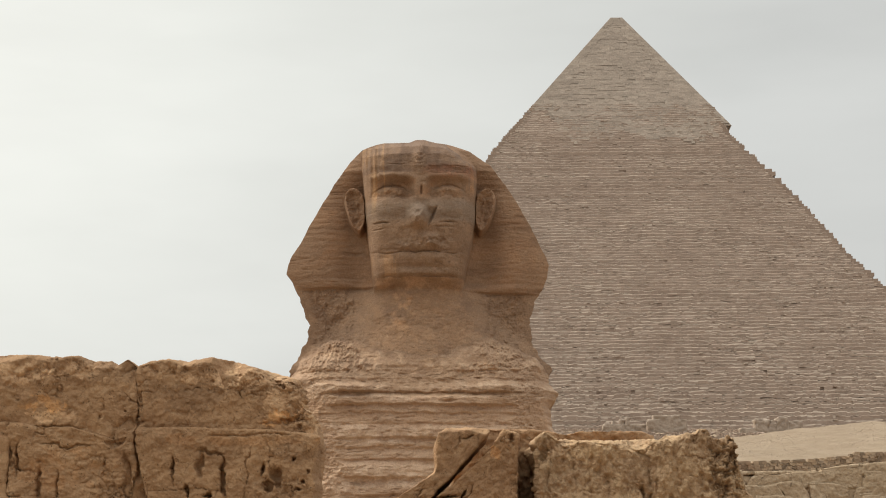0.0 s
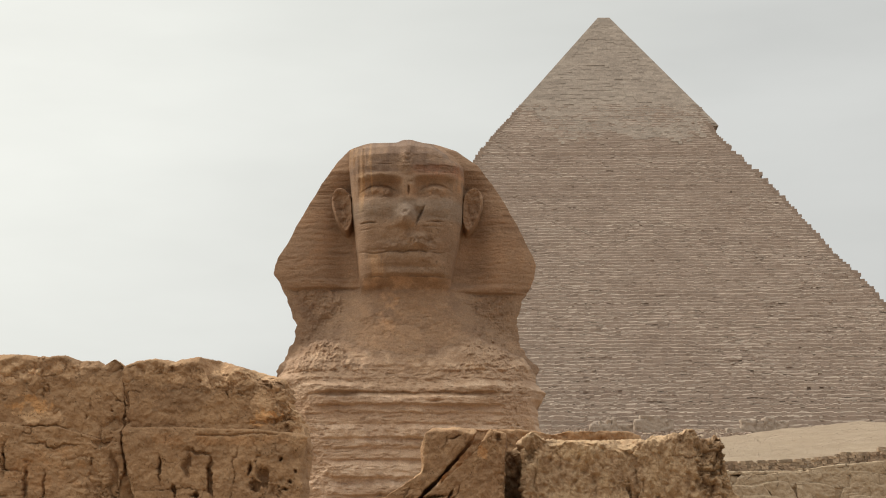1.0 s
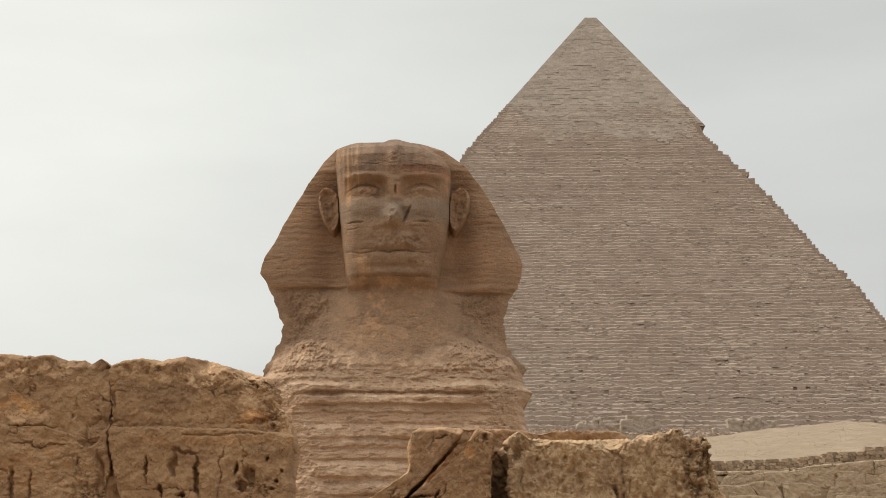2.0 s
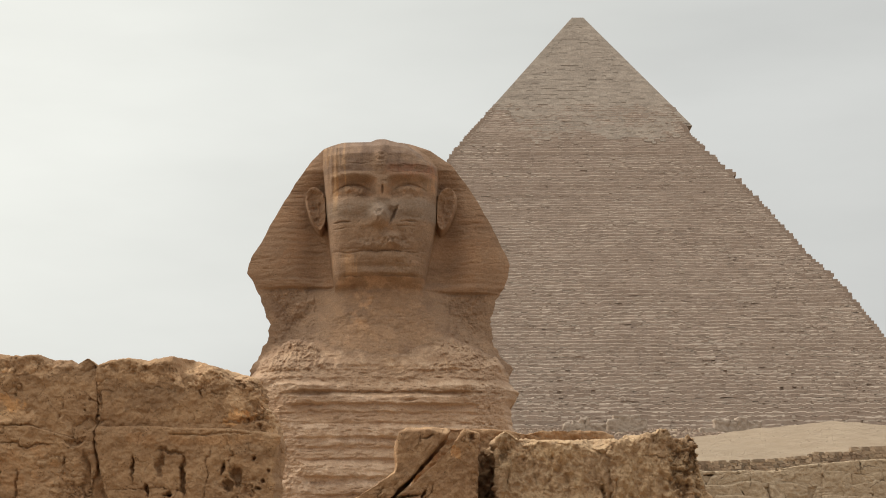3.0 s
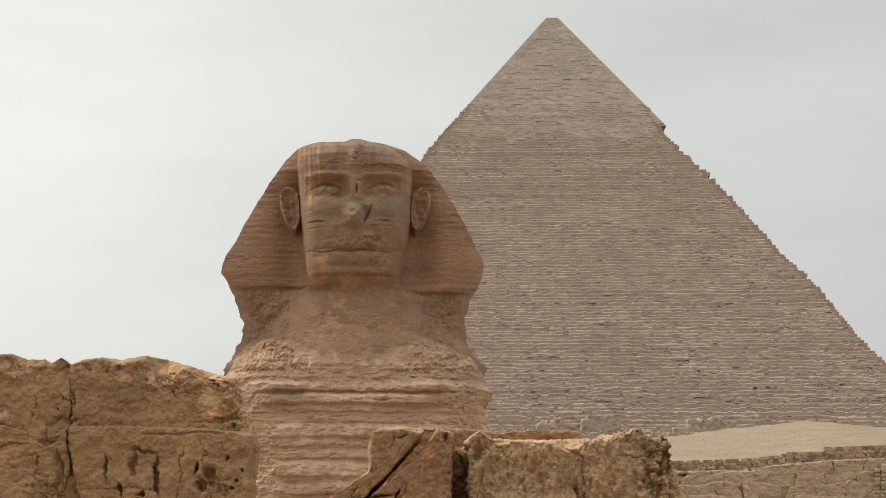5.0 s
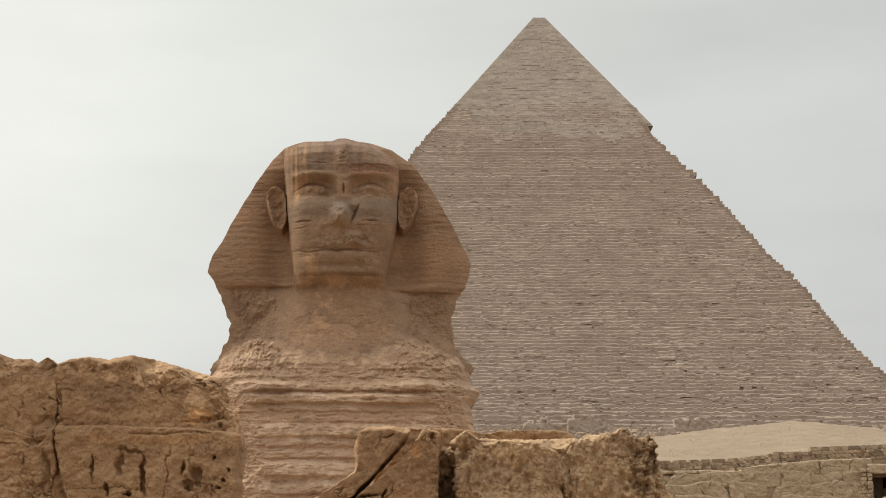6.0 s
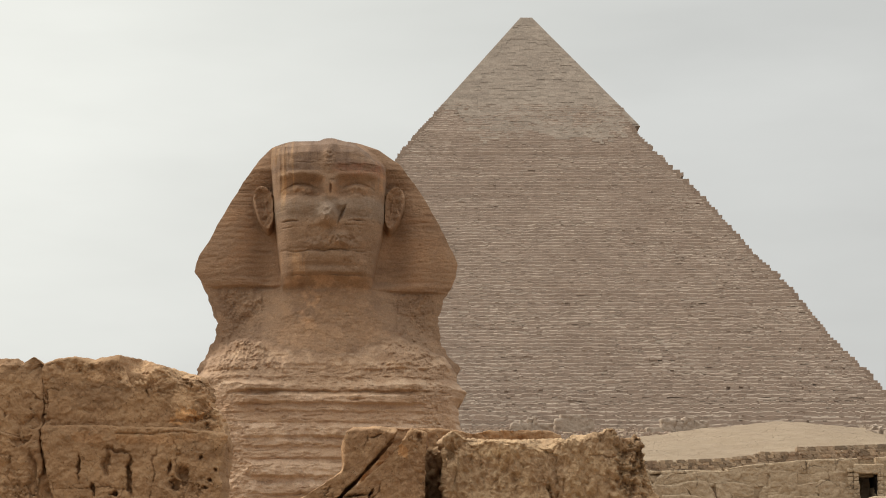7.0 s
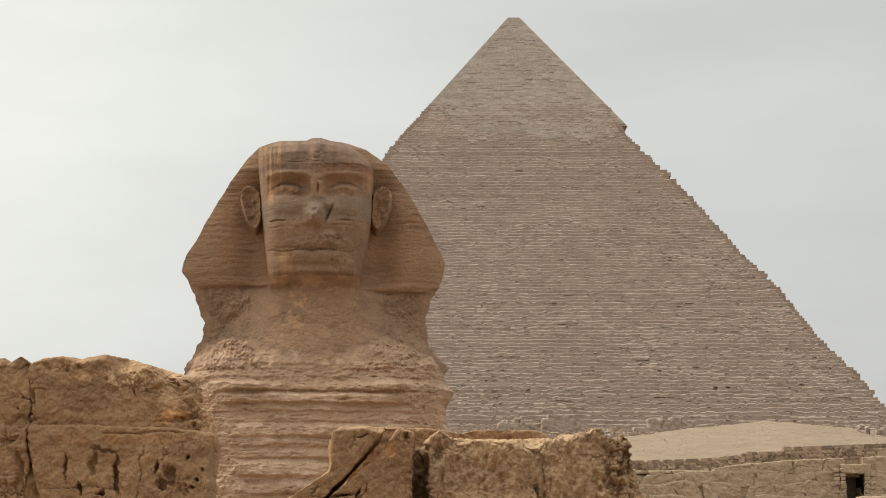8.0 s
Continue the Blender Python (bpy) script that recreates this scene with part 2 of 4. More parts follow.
def rock(name, xl, xr, y0, y1, z0, top, material, parent=None, label="", cell=0.05, round_=0.05, big=0.10, small=0.04, seed=0.0, pits=(), depth_cells=14, stretch=(1, 1, 1), kind="", cracks=0.05, crumble=(), tints=(), crumb=0.0, bevels=()):
    """A weathered block. xl, xr: its sides by height; top: its upper edge by x; pits: (x, z, half width, half height, depth) in its front;
    crumble: (x, z, half width, half height, depth) of zones eaten into small pits; bevels: (from x, to x, drop, run) where the upper edge is worn back; tints: (x, z, half width, half height, colour factor); crumb: pits all over."""
    xl, xr, top = [v if callable(v) else (lambda t, v=v: np.full(np.shape(t), float(v))) for v in (xl, xr, top)]
    zt = float(np.max(top(np.linspace(float(np.min(xl(z0))), float(np.max(xr(z0))), 50))))
    zs = np.linspace(z0, zt, 20)
    width = float(np.max(xr(zs) - xl(zs)))
    nx, nz = max(3, int(width / cell)), max(3, int((zt - z0) / cell))
    a, quads = lattice(nx, depth_cells, nz)
    a[:, 1] = a[:, 1] ** 1.6
    c = a * 2 - 1
    # corners drawn in
    rad = np.array([round_ / max(width, 0.01) * 2, round_ / max(y1 - y0, 0.01) * 2, round_ / max(zt - z0, 0.01) * 2]).clip(0.0, 0.9)
    inner = c.clip(-1 + rad, 1 - rad)
    d = (c - inner) / rad
    n = np.linalg.norm(d, axis=1)
    k = np.where(n > 1e-6, np.maximum.reduce(np.abs(d), axis=1) / np.maximum(n, 1e-6), 1.0)
    c = inner + d * k[:, None] * rad
    nrm = d / np.maximum(n, 1e-6)[:, None]
    a = (c + 1) / 2
    zz = z0 + a[:, 2] * (zt - z0)
    x = xl(zz) + a[:, 0] * (xr(zz) - xl(zz))
    z = z0 + a[:, 2] * (top(x) - z0)
    y = y0 + a[:, 1] * (y1 - y0)
    for x0, x1, drop, run in bevels:
        inside = np.clip((x - x0) / 0.35, 0, 1) * np.clip((x1 - x) / 0.35, 0, 1)
        wav = 1 + 0.5 * np.sin(x * 3.1 + seed) + 0.3 * np.sin(x * 7.7)
        up = np.clip((z - top(x) + drop * wav) / (drop * 1.4), 0, 1)
        y = y + run * inside * up ** 1.3 * (1 - a[:, 1])
    p = np.stack([x, y, z], 1)
    unit = max(cell / 0.02, 0.8)            # coarser blocks carry coarser relief
    amp = big * fbm(p, 0.9, 3, 0.5, seed, stretch) + small * fbm(p, 5.0 / unit ** 0.5, 5, 0.62, seed + 3, stretch)
    amp -= small * 1.6 * np.clip(fbm(p, 3.2 / unit ** 0.5, 3, 0.55, seed + 9) - 0.2, 0, 1)
    if cracks:
        warp = 0.16 * fbm(p, 1.9, 4, 0.6, seed + 21)
        for st, off in (((0.22, 0.3, 1.7), 0.0), ((1.5, 0.3, 0.28), 7.0)):
            q = np.abs(perlin(p * np.array(st) * 0.9 / unit ** 0.3 + seed * 3.1 + off + warp[:, None]))
            gate = np.clip(fbm(p, 0.9, 3, 0.5, seed + 31 + off) * 3 - 0.1, 0, 1)
            amp -= cracks * gate * np.exp(-(q / 0.020) ** 2)
    eaten = np.full(len(p), crumb)
    for px, pz, rx, rz, dep in crumble:
        r = ((p[:, 0] - px) / rx) ** 2 + ((p[:, 2] - pz) / rz) ** 2
        eaten += dep * np.exp(-(r ** 2)) * np.clip(0.9 + fbm(p, 2.5, 2, 0.5, seed + px), 0, 1.3)
    if crumble or crumb:
        amp -= eaten * (1.5 * np.clip(fbm(p, 6.5 / unit ** 0.5, 5, 0.62, seed + 13) + 0.05, -0.25, 1) + 0.8 * np.clip(fbm(p, 11.0 / unit ** 0.5, 3, 0.6, seed + 14) - 0.15, 0, 1))
    amp *= 1 - 0.55 * np.clip(nrm[:, 2], 0, 1)
    p += nrm * amp[:, None]
    front = np.clip(-nrm[:, 1], 0, 1)
    for px, pz, rx, rz, dep in pits:
        w1, w2 = 0.07 * fbm(p, 3.2, 4, 0.6, seed + px), 0.07 * fbm(p, 3.2, 4, 0.6, seed + px + 5)
        r = (np.abs((p[:, 0] - px + w1) / rx)) ** 1.6 + (np.abs(p[:, 2] - pz + w2) / rz) ** 1.6
        p[:, 1] += front * dep * np.exp(-np.clip(r, 0, 30) ** 2)
    ob = piece(name, p, quads, material, parent, label, smooth=True, kind=kind)
    rgb = np.ones((len(p), 3))
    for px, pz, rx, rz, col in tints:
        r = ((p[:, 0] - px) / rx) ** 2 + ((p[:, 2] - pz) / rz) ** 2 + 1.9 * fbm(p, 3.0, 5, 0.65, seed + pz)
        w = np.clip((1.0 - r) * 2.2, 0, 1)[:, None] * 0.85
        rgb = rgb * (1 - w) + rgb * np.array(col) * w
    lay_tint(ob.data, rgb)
    return ob



# ---- ground: one sheet from the temple floor up to the plateau ----
PROFILE = line([(-400, 1.3), (8, 1.3), (20, 0.4), (30, 0.0), (151.6, 0.0), (152.4, 11.2), (170, 13.6), (190, 15.4), (300, 21.8), (500, 36.6), (632, 48.2), (5000, 48.4)])
MOUND_X = 35.80


def ground_height(x, y):
    z = PROFILE(y)
    side = np.where(x < MOUND_X, (x - MOUND_X) / 10.5, (x - MOUND_X) / 6.5)
    z = z + 1.62 * np.exp(-np.abs(side) ** 2.3) * np.exp(-((y - 190) / np.where(y < 190, 26, 14)) ** 2)
    z = z + 0.75 * np.exp(-np.abs((x - 45.09) / 4.5) ** 3) * np.exp(-((y - 193) / 9) ** 2)
    p = np.stack([x, y, z * 0], 1)
    rough = np.where(y > 151, 1.0, 0.15)
    return z + rough * (0.22 * fbm(p, 0.12, 4, 0.5, 2) + 0.06 * fbm(p, 1.3, 4, 0.65, 5))


def make_ground():
    xs = np.unique(np.concatenate([np.linspace(-3500, -80, 18), np.linspace(-80, 5, 40), np.linspace(5, 60, 190), np.linspace(60, 160, 40), np.linspace(160, 3500, 18)]))
    ys = np.unique(np.concatenate([np.linspace(-400, 20, 14), np.linspace(20, 150, 24), np.linspace(150, 153, 13), np.linspace(153, 215, 130), np.linspace(215, 700, 90), np.linspace(700, 4400, 14)]))
    gx, gy = np.meshgrid(xs, ys)
    x, y = gx.ravel(), gy.ravel()
    ob = piece("ground", np.stack([x, y, ground_height(x, y)], 1), sheet(len(xs), len(ys)), M_SAND, smooth=True)
    tagged(ob, "pale sandy desert ground rising to a stony plateau", "ground", kind="structure")


make_ground()


# ---- the great pyramid behind ----
def make_pyramid():
    rng = np.random.default_rng(11)
    half, high, cut = 107.6, 143.5, 140.7
    cx, cy, cz = 56.40, 745.0, 49.4
    pyr = base("pyramid", cx, cy, cz, "huge stepped limestone pyramid still holding smooth casing round its apex", "pyramid")
    pyr.rotation_euler = (0, 0, radians(-1.5))
    V, F, CV, CF, ledge, singles = [], [], [], [], [], []

    def block(v, f, x0, x1, y0, y1, z0, z1, slant, tip, worn=0.0, in0=0.0, in1=0.0):
        """The front slants back by slant, its upper edge is worn back over the height worn and sinks by tip at one end."""
        o = len(v)
        zm = z1 - worn
        yt = y0 + slant + worn * 1.1
        v += [(x0, y0, z0), (x1, y0, z0), (x1 - in1, y0 + slant, zm - tip), (x0 + in0, y0 + slant, zm), (x0, y1, z0), (x1, y1, z0), (x1 - in1, y1, z1 - tip), (x0 + in0, y1, z1)]
        if worn:
            v += [(x1, yt, z1 - tip), (x0, yt, z1)]
            if rng.random() < 0.95 - 0.45 * min(1.0, max(0.0, z0 / 70)):     # more pale ledges lower down, painting in the haze near the ground
                ledge.extend((len(f) + 1, len(f) + 2))
            f += [(o, o + 1, o + 2, o + 3), (o + 3, o + 2, o + 8, o + 9), (o + 9, o + 8, o + 6, o + 7), (o, o + 3, o + 9, o + 7, o + 4), (o + 1, o + 5, o + 6, o + 8, o + 2), (o, o + 4, o + 5, o + 1)]
        else:
            f += [(o, o + 1, o + 2, o + 3), (o + 3, o + 2, o + 6, o + 7), (o, o + 3, o + 7, o + 4), (o + 1, o + 5, o + 6, o + 2), (o, o + 4, o + 5, o + 1)]

    z, k, lean = -1.5, 0, half / high
    wander = rng.normal(0, 1, 300)
    # how far the worn north edge lies inside the old casing line, by height
    north = line([(-2, 6.4), (7, 6.1), (15.4, 4.7), (22, 5.2), (30, 4.9), (38, 3.6), (44.7, 3.0), (54, 4.2), (61, 3.1), (69, 2.5), (80, 2.7), (88, 3.4), (94, 3.9), (98, 2.6), (106, 1.0)])
    while z < cut - 0.3:
        h = float(rng.uniform(0.80, 1.12)) * (1.25 if z < 6 else 1.0)
        if z > 90:
            h *= 0.75
        h = min(h, cut - z)
        face = half * (1 - z / high)
        # how much of this bed still has its casing, and how far the core lies behind it
        recess = max(0.6, 3.2 - 2.6 * max(0.0, (z - 66) / 27) ** 1.3 + 0.2 * math.sin(z * 0.21) + 0.07 * wander[k] + 0.5 * math.sin(z * 0.063 + 1) * (z < 80))
        w = face - recess
        xe = face - float(north(z)) + 0.30 * wander[k]
        if z < 106:
            x0, x1 = -w + 0.9, w - 0.9
            block(V, F, x0, min(x1 - 1.0, xe - 0.9), -w + 0.9, w - 0.9, z, z + h, 0.0, 0.0)
            x = -w + float(rng.uniform(-0.3, 0.5))
            run, sag = 0.0, 0.0
            end = xe + float(rng.uniform(-0.6, 0.4))
            while x < end - 0.4:
                b = float(rng.uniform(0.45, 1.3)) if rng.random() < 0.75 else float(rng.uniform(1.3, 2.8))
                e = min(x + b, end)
                rag = max(0.14, 0.14 + 0.8 * (1 - z / 95))
                jut = float(rng.normal(0, 0.05)) * rag + 0.28 * rag * noise.noise((x * 0.22, z * 0.8, 5.0))
                if rng.random() < 0.012 * rag:
                    jut += float(rng.uniform(0.2, 0.5))
                run -= b
                if run < 0:                         # ledges keep their line for a few blocks, then jump
                    run, sag = float(rng.uniform(3, 14)), float(rng.normal(0, 0.13))
                jut += sag * 1.2 * rag
                dz = float(rng.normal(0.03, 0.07)) * rag + 0.5 * max(0.0, sag) * rag
                if 3 < z < 12 and 12 < x < 92 and len(singles) < 300:
                    singles.append((x, e - 0.01, -w + jut, z + 0.02, h + dz))
                    x = e
                    continue
                if rng.random() < 0.12 * rag:       # two thin stones instead of one
                    zm = z + h * float(rng.uniform(0.4, 0.6))
                    block(V, F, x, e - 0.01, -w + jut + float(rng.normal(0, 0.08)), -w + 3.0, z + 0.02, zm, 0.05, 0.0, 0.16)
                    block(V, F, x, e - 0.01, -w + jut + float(abs(rng.normal(0.12, 0.12))), -w + 3.0, zm, z + h + dz, 0.05, 0.0, 0.15)
                    x = e
                    continue
                block(V, F, x, e - 0.01, -w + jut, -w + 3.0, z + 0.02, z + h + dz, float(rng.uniform(0.05, 0.25)), float(rng.uniform(-0.12, 0.0)), h * min(0.5, max(0.10, 0.19 + 0.12 * max(0.0, 1 - z / 70) + 0.26 * noise.noise((x * 0.045, z * 0.22, 1.0)) + float(rng.normal(0, 0.13)) * rag)))
                x = e
            # broken pieces lying on the ledge
            for _ in range(int(w * 2 * 0.9)):
                px, sz = float(rng.uniform(-w, w - 3)), 0.16 + 0.5 * float(rng.random()) ** 2.5
                py = -w + float(rng.uniform(0.0, 0.5))
                if rng.random() < 0.75:
                    ledge.extend(range(len(F), len(F) + 5))
                block(V, F, px, px + sz * float(rng.uniform(0.8, 2.0)), py, py + sz, z + h - 0.05, z + h + sz * 0.55, float(rng.uniform(0.05, 0.2)), float(rng.uniform(-0.1, 0.1)))
            # ragged corners of the side faces
            for side in (-1, 1):
                yy = -w
                while yy < -w + 40:
                    b = float(rng.uniform(1.2, 3.0))
                    j = float(rng.normal(0, 0.3))
                    out = xe if side > 0 else w
                    a, c = sorted((side * (out - 1.5), side * (out + j)))
                    block(V, F, a, c, yy, yy + b, z, z + h, 0.0, 0.0)
                    yy += b
        if z > 84:
            wc = face - 0.25
            x = -wc
            while x < wc - 0.3:
                b = float(rng.uniform(0.8, 3.6)) if z > 97 else float(rng.uniform(0.6, 2.2))
                e = min(x + b, wc)
                if wc - e < 1.2:
                    e = wc
                mid = (x + e) / 2
                low = 93.8 + 0.9 * math.sin(mid * 0.19 + 1) + 0.7 * math.sin(mid * 0.53) + 5.0 * (mid > wc * 0.80) + 10.0 * min(1.0, max(0.0, (-mid / wc - 0.5) / 0.3))
                low += float(rng.normal(0, 0.7))
                if z > low:
                    jut = float(abs(rng.normal(0, 0.04)))
                    if abs(mid) < wc * 0.72 and noise.noise((mid * 0.06, z * 0.16, 3.0)) + rng.normal(0, 0.16) > -0.02:
                        jut += float(rng.uniform(0.05, 0.15))
                    first, last = x < -wc + 0.01, e > wc - 0.01
                    block(CV, CF, x, e - 0.02 * (not last), -wc + jut * (not first and not last), -wc + 5.0, z, z + h + 0.01, h * lean, 0.0, 0.0, h * lean * first, h * lean * last)
                x = e
            for side in (-1, 1):
                if z > (98 if side > 0 else 104):
                    a, c = sorted((side * (wc - min(6.0, wc)), side * wc))
                    block(CV, CF, a, c, -wc + 0.25, wc, z, z + h + 0.01, h * lean, 0.0, 0.0, h * lean * (side < 0), h * lean * (side > 0))
            if z > 97:
                wi = max(0.5, wc - 1.4)
                block(CV, CF, -wi, wi, -wi, wi, z, z + h, 0.0, 0.0)
        z += h
        k += 1
    # the lowest courses towards the north corner, stone by stone
    kinds, kept = [], len(ledge)
    for k in range(12):
        vv, ff = [], []
        t = float(rng.uniform(0.12, 0.4))
        block(vv, ff, -0.5, 0.5, 0.0, 1.0, 0.0, 1.0, float(rng.uniform(0.02, 0.08)), float(rng.uniform(-0.08, 0.08)), t)
        me = mesh_of("block", vv, ff, M_CORE)
        me.materials.append(M_CHIPS)
        me.polygons[1].material_index = me.polygons[2].material_index = 1
        kinds.append(me)
    del ledge[kept:]
    for x, e, y, zz, hh in singles:
        ob = new("block", kinds[int(rng.integers(12))])
        ob.parent = pyr
        ob.location, ob.scale = ((x + e) / 2, y, zz), (e - x, 3.0, hh)
    # no course runs quite level
    V = np.array(V)
    V[:, 2] += 0.26 * fbm(V, 0.09, 2, 0.5, 71, (1, 0, 1.6)) + 0.16 * fbm(V, 0.42, 2, 0.6, 72, (1, 0, 1.6))
    core = piece("core", V, F, M_CORE, pyr, "weathered stepped core blocks", kind="stuff", local=True)
    core.data.materials.append(M_CHIPS)     # dust and chips on the ledges; the pale colour also paints their lit tops
    for k in ledge:
        core.data.polygons[k].material_index = 1
    piece("casing", CV, CF, M_CASE, pyr, "remaining smooth casing stones", kind="stuff", local=True)


make_pyramid()


# ---- the colossal statue ----
def make_sphinx():
    left = line([(20.59, -1.60), (20.44, -2.45), (20.20, -3.20), (19.80, -3.58), (18.93, -4.23), (18.37, -4.55), (17.26, -5.18), (16.59, -5.51), (15.97, -5.92), (15.71, -6.00), (15.35, -6.06),
                 (15.07, -5.86), (14.69, -5.69), (14.16, -5.42), (13.68, -5.31), (13.37, -5.15), (13.02, -5.23), (12.58, -5.34), (12.23, -5.47), (11.86, -5.79), (11.53, -5.94), (10.88, -6.17), (9.36, -6.33), (6.34, -6.43), (0.0, -6.8)])
    right = line([(20.59, -0.42), (20.43, 0.35), (20.21, 1.01), (19.63, 1.85), (18.93, 2.40), (18.37, 2.77), (17.26, 3.38), (16.59, 3.71), (16.04, 3.99), (15.71, 4.10), (15.22, 4.03),
                  (14.78, 3.87), (14.43, 3.56), (13.99, 3.45), (13.39, 3.40), (12.63, 3.44), (12.23, 3.62), (11.93, 3.96), (11.64, 4.18), (11.10, 4.13), (10.92, 4.26), (10.70, 4.36), (10.34, 4.22), (9.90, 4.17), (9.36, 4.16), (8.49, 4.46), (6.34, 4.57), (0.0, 6.0)])
    top_z, foot = 20.47, -0.3
    nu, nv = 540, 650
    t = np.linspace(0, 1, nv)
    zr = np.where(t < 0.1, foot + (8.0 - foot) * t / 0.1 * 0.78, foot + (8.0 - foot) * 0.78 + (top_z - foot - (8.0 - foot) * 0.78) * (t - 0.1) / 0.9)
    s = np.linspace(-1, 1, nu)
    u = 0.45 * s + 0.55 * np.sin(s * math.pi / 2)
    U, Z = np.meshgrid(u, zr)
    U, Z = U.ravel(), Z.ravel()
    p0 = np.stack([U * 0, U * 0, Z], 1)
    xl, xr = left(Z), right(Z)
    ragged = np.where(Z > 14.6, 0.02, 0.10)
    xl = xl + ragged * fbm(p0 + [3, 0, 0], 2.3, 4)
    xr = xr + ragged * fbm(p0 + [9, 0, 0], 2.3, 4)
    notch = 0.07 * np.clip((11.9 - Z) * 2, 0, 1)     # beds stand out of the flanks
    xl = xl - notch * np.clip(fbm(p0 + [5, 0, 0], 1.9, 3) * 3.0, -1, 1)
    xr = xr + notch * np.clip(fbm(p0 + [13, 0, 0], 1.9, 3) * 3.0, -1, 1)
    X = (xl + xr) / 2 + U * (xr - xl) / 2
    fx = -0.87                     # axis of the face
    P = np.stack([X, X * 0, Z], 1)
    side = np.abs(X - fx)

    def ramp(v, a, b):
        return np.clip((v - a) / (b - a), 0, 1)

    def bump(px, pz, rx, rz, h, power=1.0):
        return h * np.exp(-((((X - px) / rx) ** 2 + ((Z - pz) / rz) ** 2) ** power))

    def over(a, b, k=5.0):
        """The outer of two surfaces, run softly into each other."""
        return a + np.log1p(np.exp(np.clip((b - a) * k, -40, 40))) / k

    # headcloth: flat wings set far behind the face
    D = 0.62 * (1 - np.abs(U) ** 2.8)
    D -= 0.62 * np.exp(-((side - 2.35) / 0.9) ** 2) * ramp(Z, 14.3, 15.0) * ramp(Z, 19.4, 18.6)
    hem = np.where(X < fx, 14.86, 14.64) + 0.05 * fbm(P, 1.2, 2) - 0.05 * ramp(side, 2.0, 4.5)
    lower = ramp(Z, hem, hem - 0.08)
    edge_in = np.clip((1 - np.abs(U)) * 6, 0, 1)
    D -= 0.20 * lower * edge_in
    D += 0.10 * np.exp(-((Z - hem - 0.17) / 0.13) ** 4) * ramp(side, 1.9, 2.2) * edge_in * np.clip(0.7 + 0.9 * fbm(P, 0.9, 3, seed=41), 0, 1)
    # pleats of the cloth, half worn away, and beds that weathered out of it
    wing = ramp(side, 2.15, 2.4) * (1 - lower)
    wav = fbm(P, 0.6, 3, seed=3)
    D += 0.008 * np.sin(Z * 26 + wav * 1.6) * wing * np.clip(fbm(P, 0.5, 3, seed=4) * 2 + 0.6, 0, 1)
    for k, (fr, wid, dep) in enumerate(((2.6, 0.016, 0.035), (5.6, 0.028, 0.020))):
        q = perlin(np.stack([X * 0.09 + k * 9, X * 0, Z * fr + 0.18 * wav], 1))
        D -= dep * wing * np.exp(-(q / wid) ** 2) * np.clip(fbm(P, 0.6, 3, seed=14 + k, stretch=(0.6, 1, 1.6)) * 2.6 + 0.35, 0, 1)

    # face from the crown to the chin
    wl = np.interp(Z, [14.4, 14.84, 16.29, 17.6, 19.89], [1.80, 1.84, 2.02, 2.17, 2.30])
    wr = np.interp(Z, [14.4, 14.84, 16.29, 17.2, 19.01, 19.5, 20.0, 20.4], [1.62, 1.68, 1.98, 2.15, 2.20, 2.16, 1.8, 1.2])
    v = np.clip((X - fx) / np.where(X < fx, wl, wr), -1, 1)
    av = np.abs(v)
    prof = np.interp(Z, [14.3, 14.72, 14.95, 15.12, 15.5, 15.98, 16.9, 17.9, 18.75, 19.3, 19.85, 20.2, top_z],
                     [0.95, 1.08, 1.42, 1.66, 1.78, 1.80, 1.92, 1.90, 1.90, 1.86, 1.70, 1.30, 0.2])
    face = 0.45 + prof * (1 - av ** 5.0) ** 0.5
    crisp = np.where(v > 0, np.interp(Z, [18.9, 19.7], [34.0, 3.0]), 34.0)
    inside = np.clip((1 - av) * crisp, 0, 1) * ramp(Z, 14.35, 14.75)
    rough = fbm(P, 2.6, 4, 0.6, seed=15)
    for sx, k in ((-1, 1.0), (1, 0.7)):
        ex = fx + sx * 1.06
        dx = X - ex
        socket = np.exp(-((dx / 0.74) ** 6 + ((Z - 18.34) / 0.40) ** 4)) * ramp(Z + 0.10 * rough, 17.90, 18.02)
        face -= 0.38 * k * socket * (1 + 0.45 * sx * -dx)
        face += bump(ex - 0.03 * sx, 18.22, 0.50, 0.22, 0.27, 1.6) * (1 + 0.4 * rough)
        lid = 18.50 - 0.55 * dx ** 2 + 0.03 * rough
        face -= 0.13 * k * np.exp(-((Z - lid) / 0.04) ** 2) * np.exp(-(dx / 0.62) ** 4)
        brow = 18.84 - 0.11 * dx ** 2 + 0.03 * rough
        face += 0.12 * k * np.exp(-((Z - brow) / 0.12) ** 2) * np.exp(-(dx / 0.90) ** 4)
        face += bump(fx + sx * 1.15, 17.62, 0.85, 0.32, 0.12, 1.6)
        face += bump(fx + sx * 1.28, 15.80, 0.28, 0.30, -0.07)
        face -= 0.05 * np.exp(-((X - fx - sx * (0.55 + 0.5 * (16.9 - Z))) / 0.14) ** 2) * np.exp(-((Z - 16.5) / 0.4) ** 4)
    # root of the nose, the broken lump, the chisel slot beside it
    face += 0.15 * np.exp(-((X - fx - 0.02) / 0.30) ** 4) * ramp(Z, 17.5, 17.9) * ramp(Z, 18.85, 18.45)
    face += bump(fx - 0.06, 17.23, 0.36, 0.38, 0.62, 1.9) * (1 + 0.22 * rough)
    face += bump(fx - 0.02, 16.93, 0.55, 0.12, 0.12, 1.4) * (1 + rough)
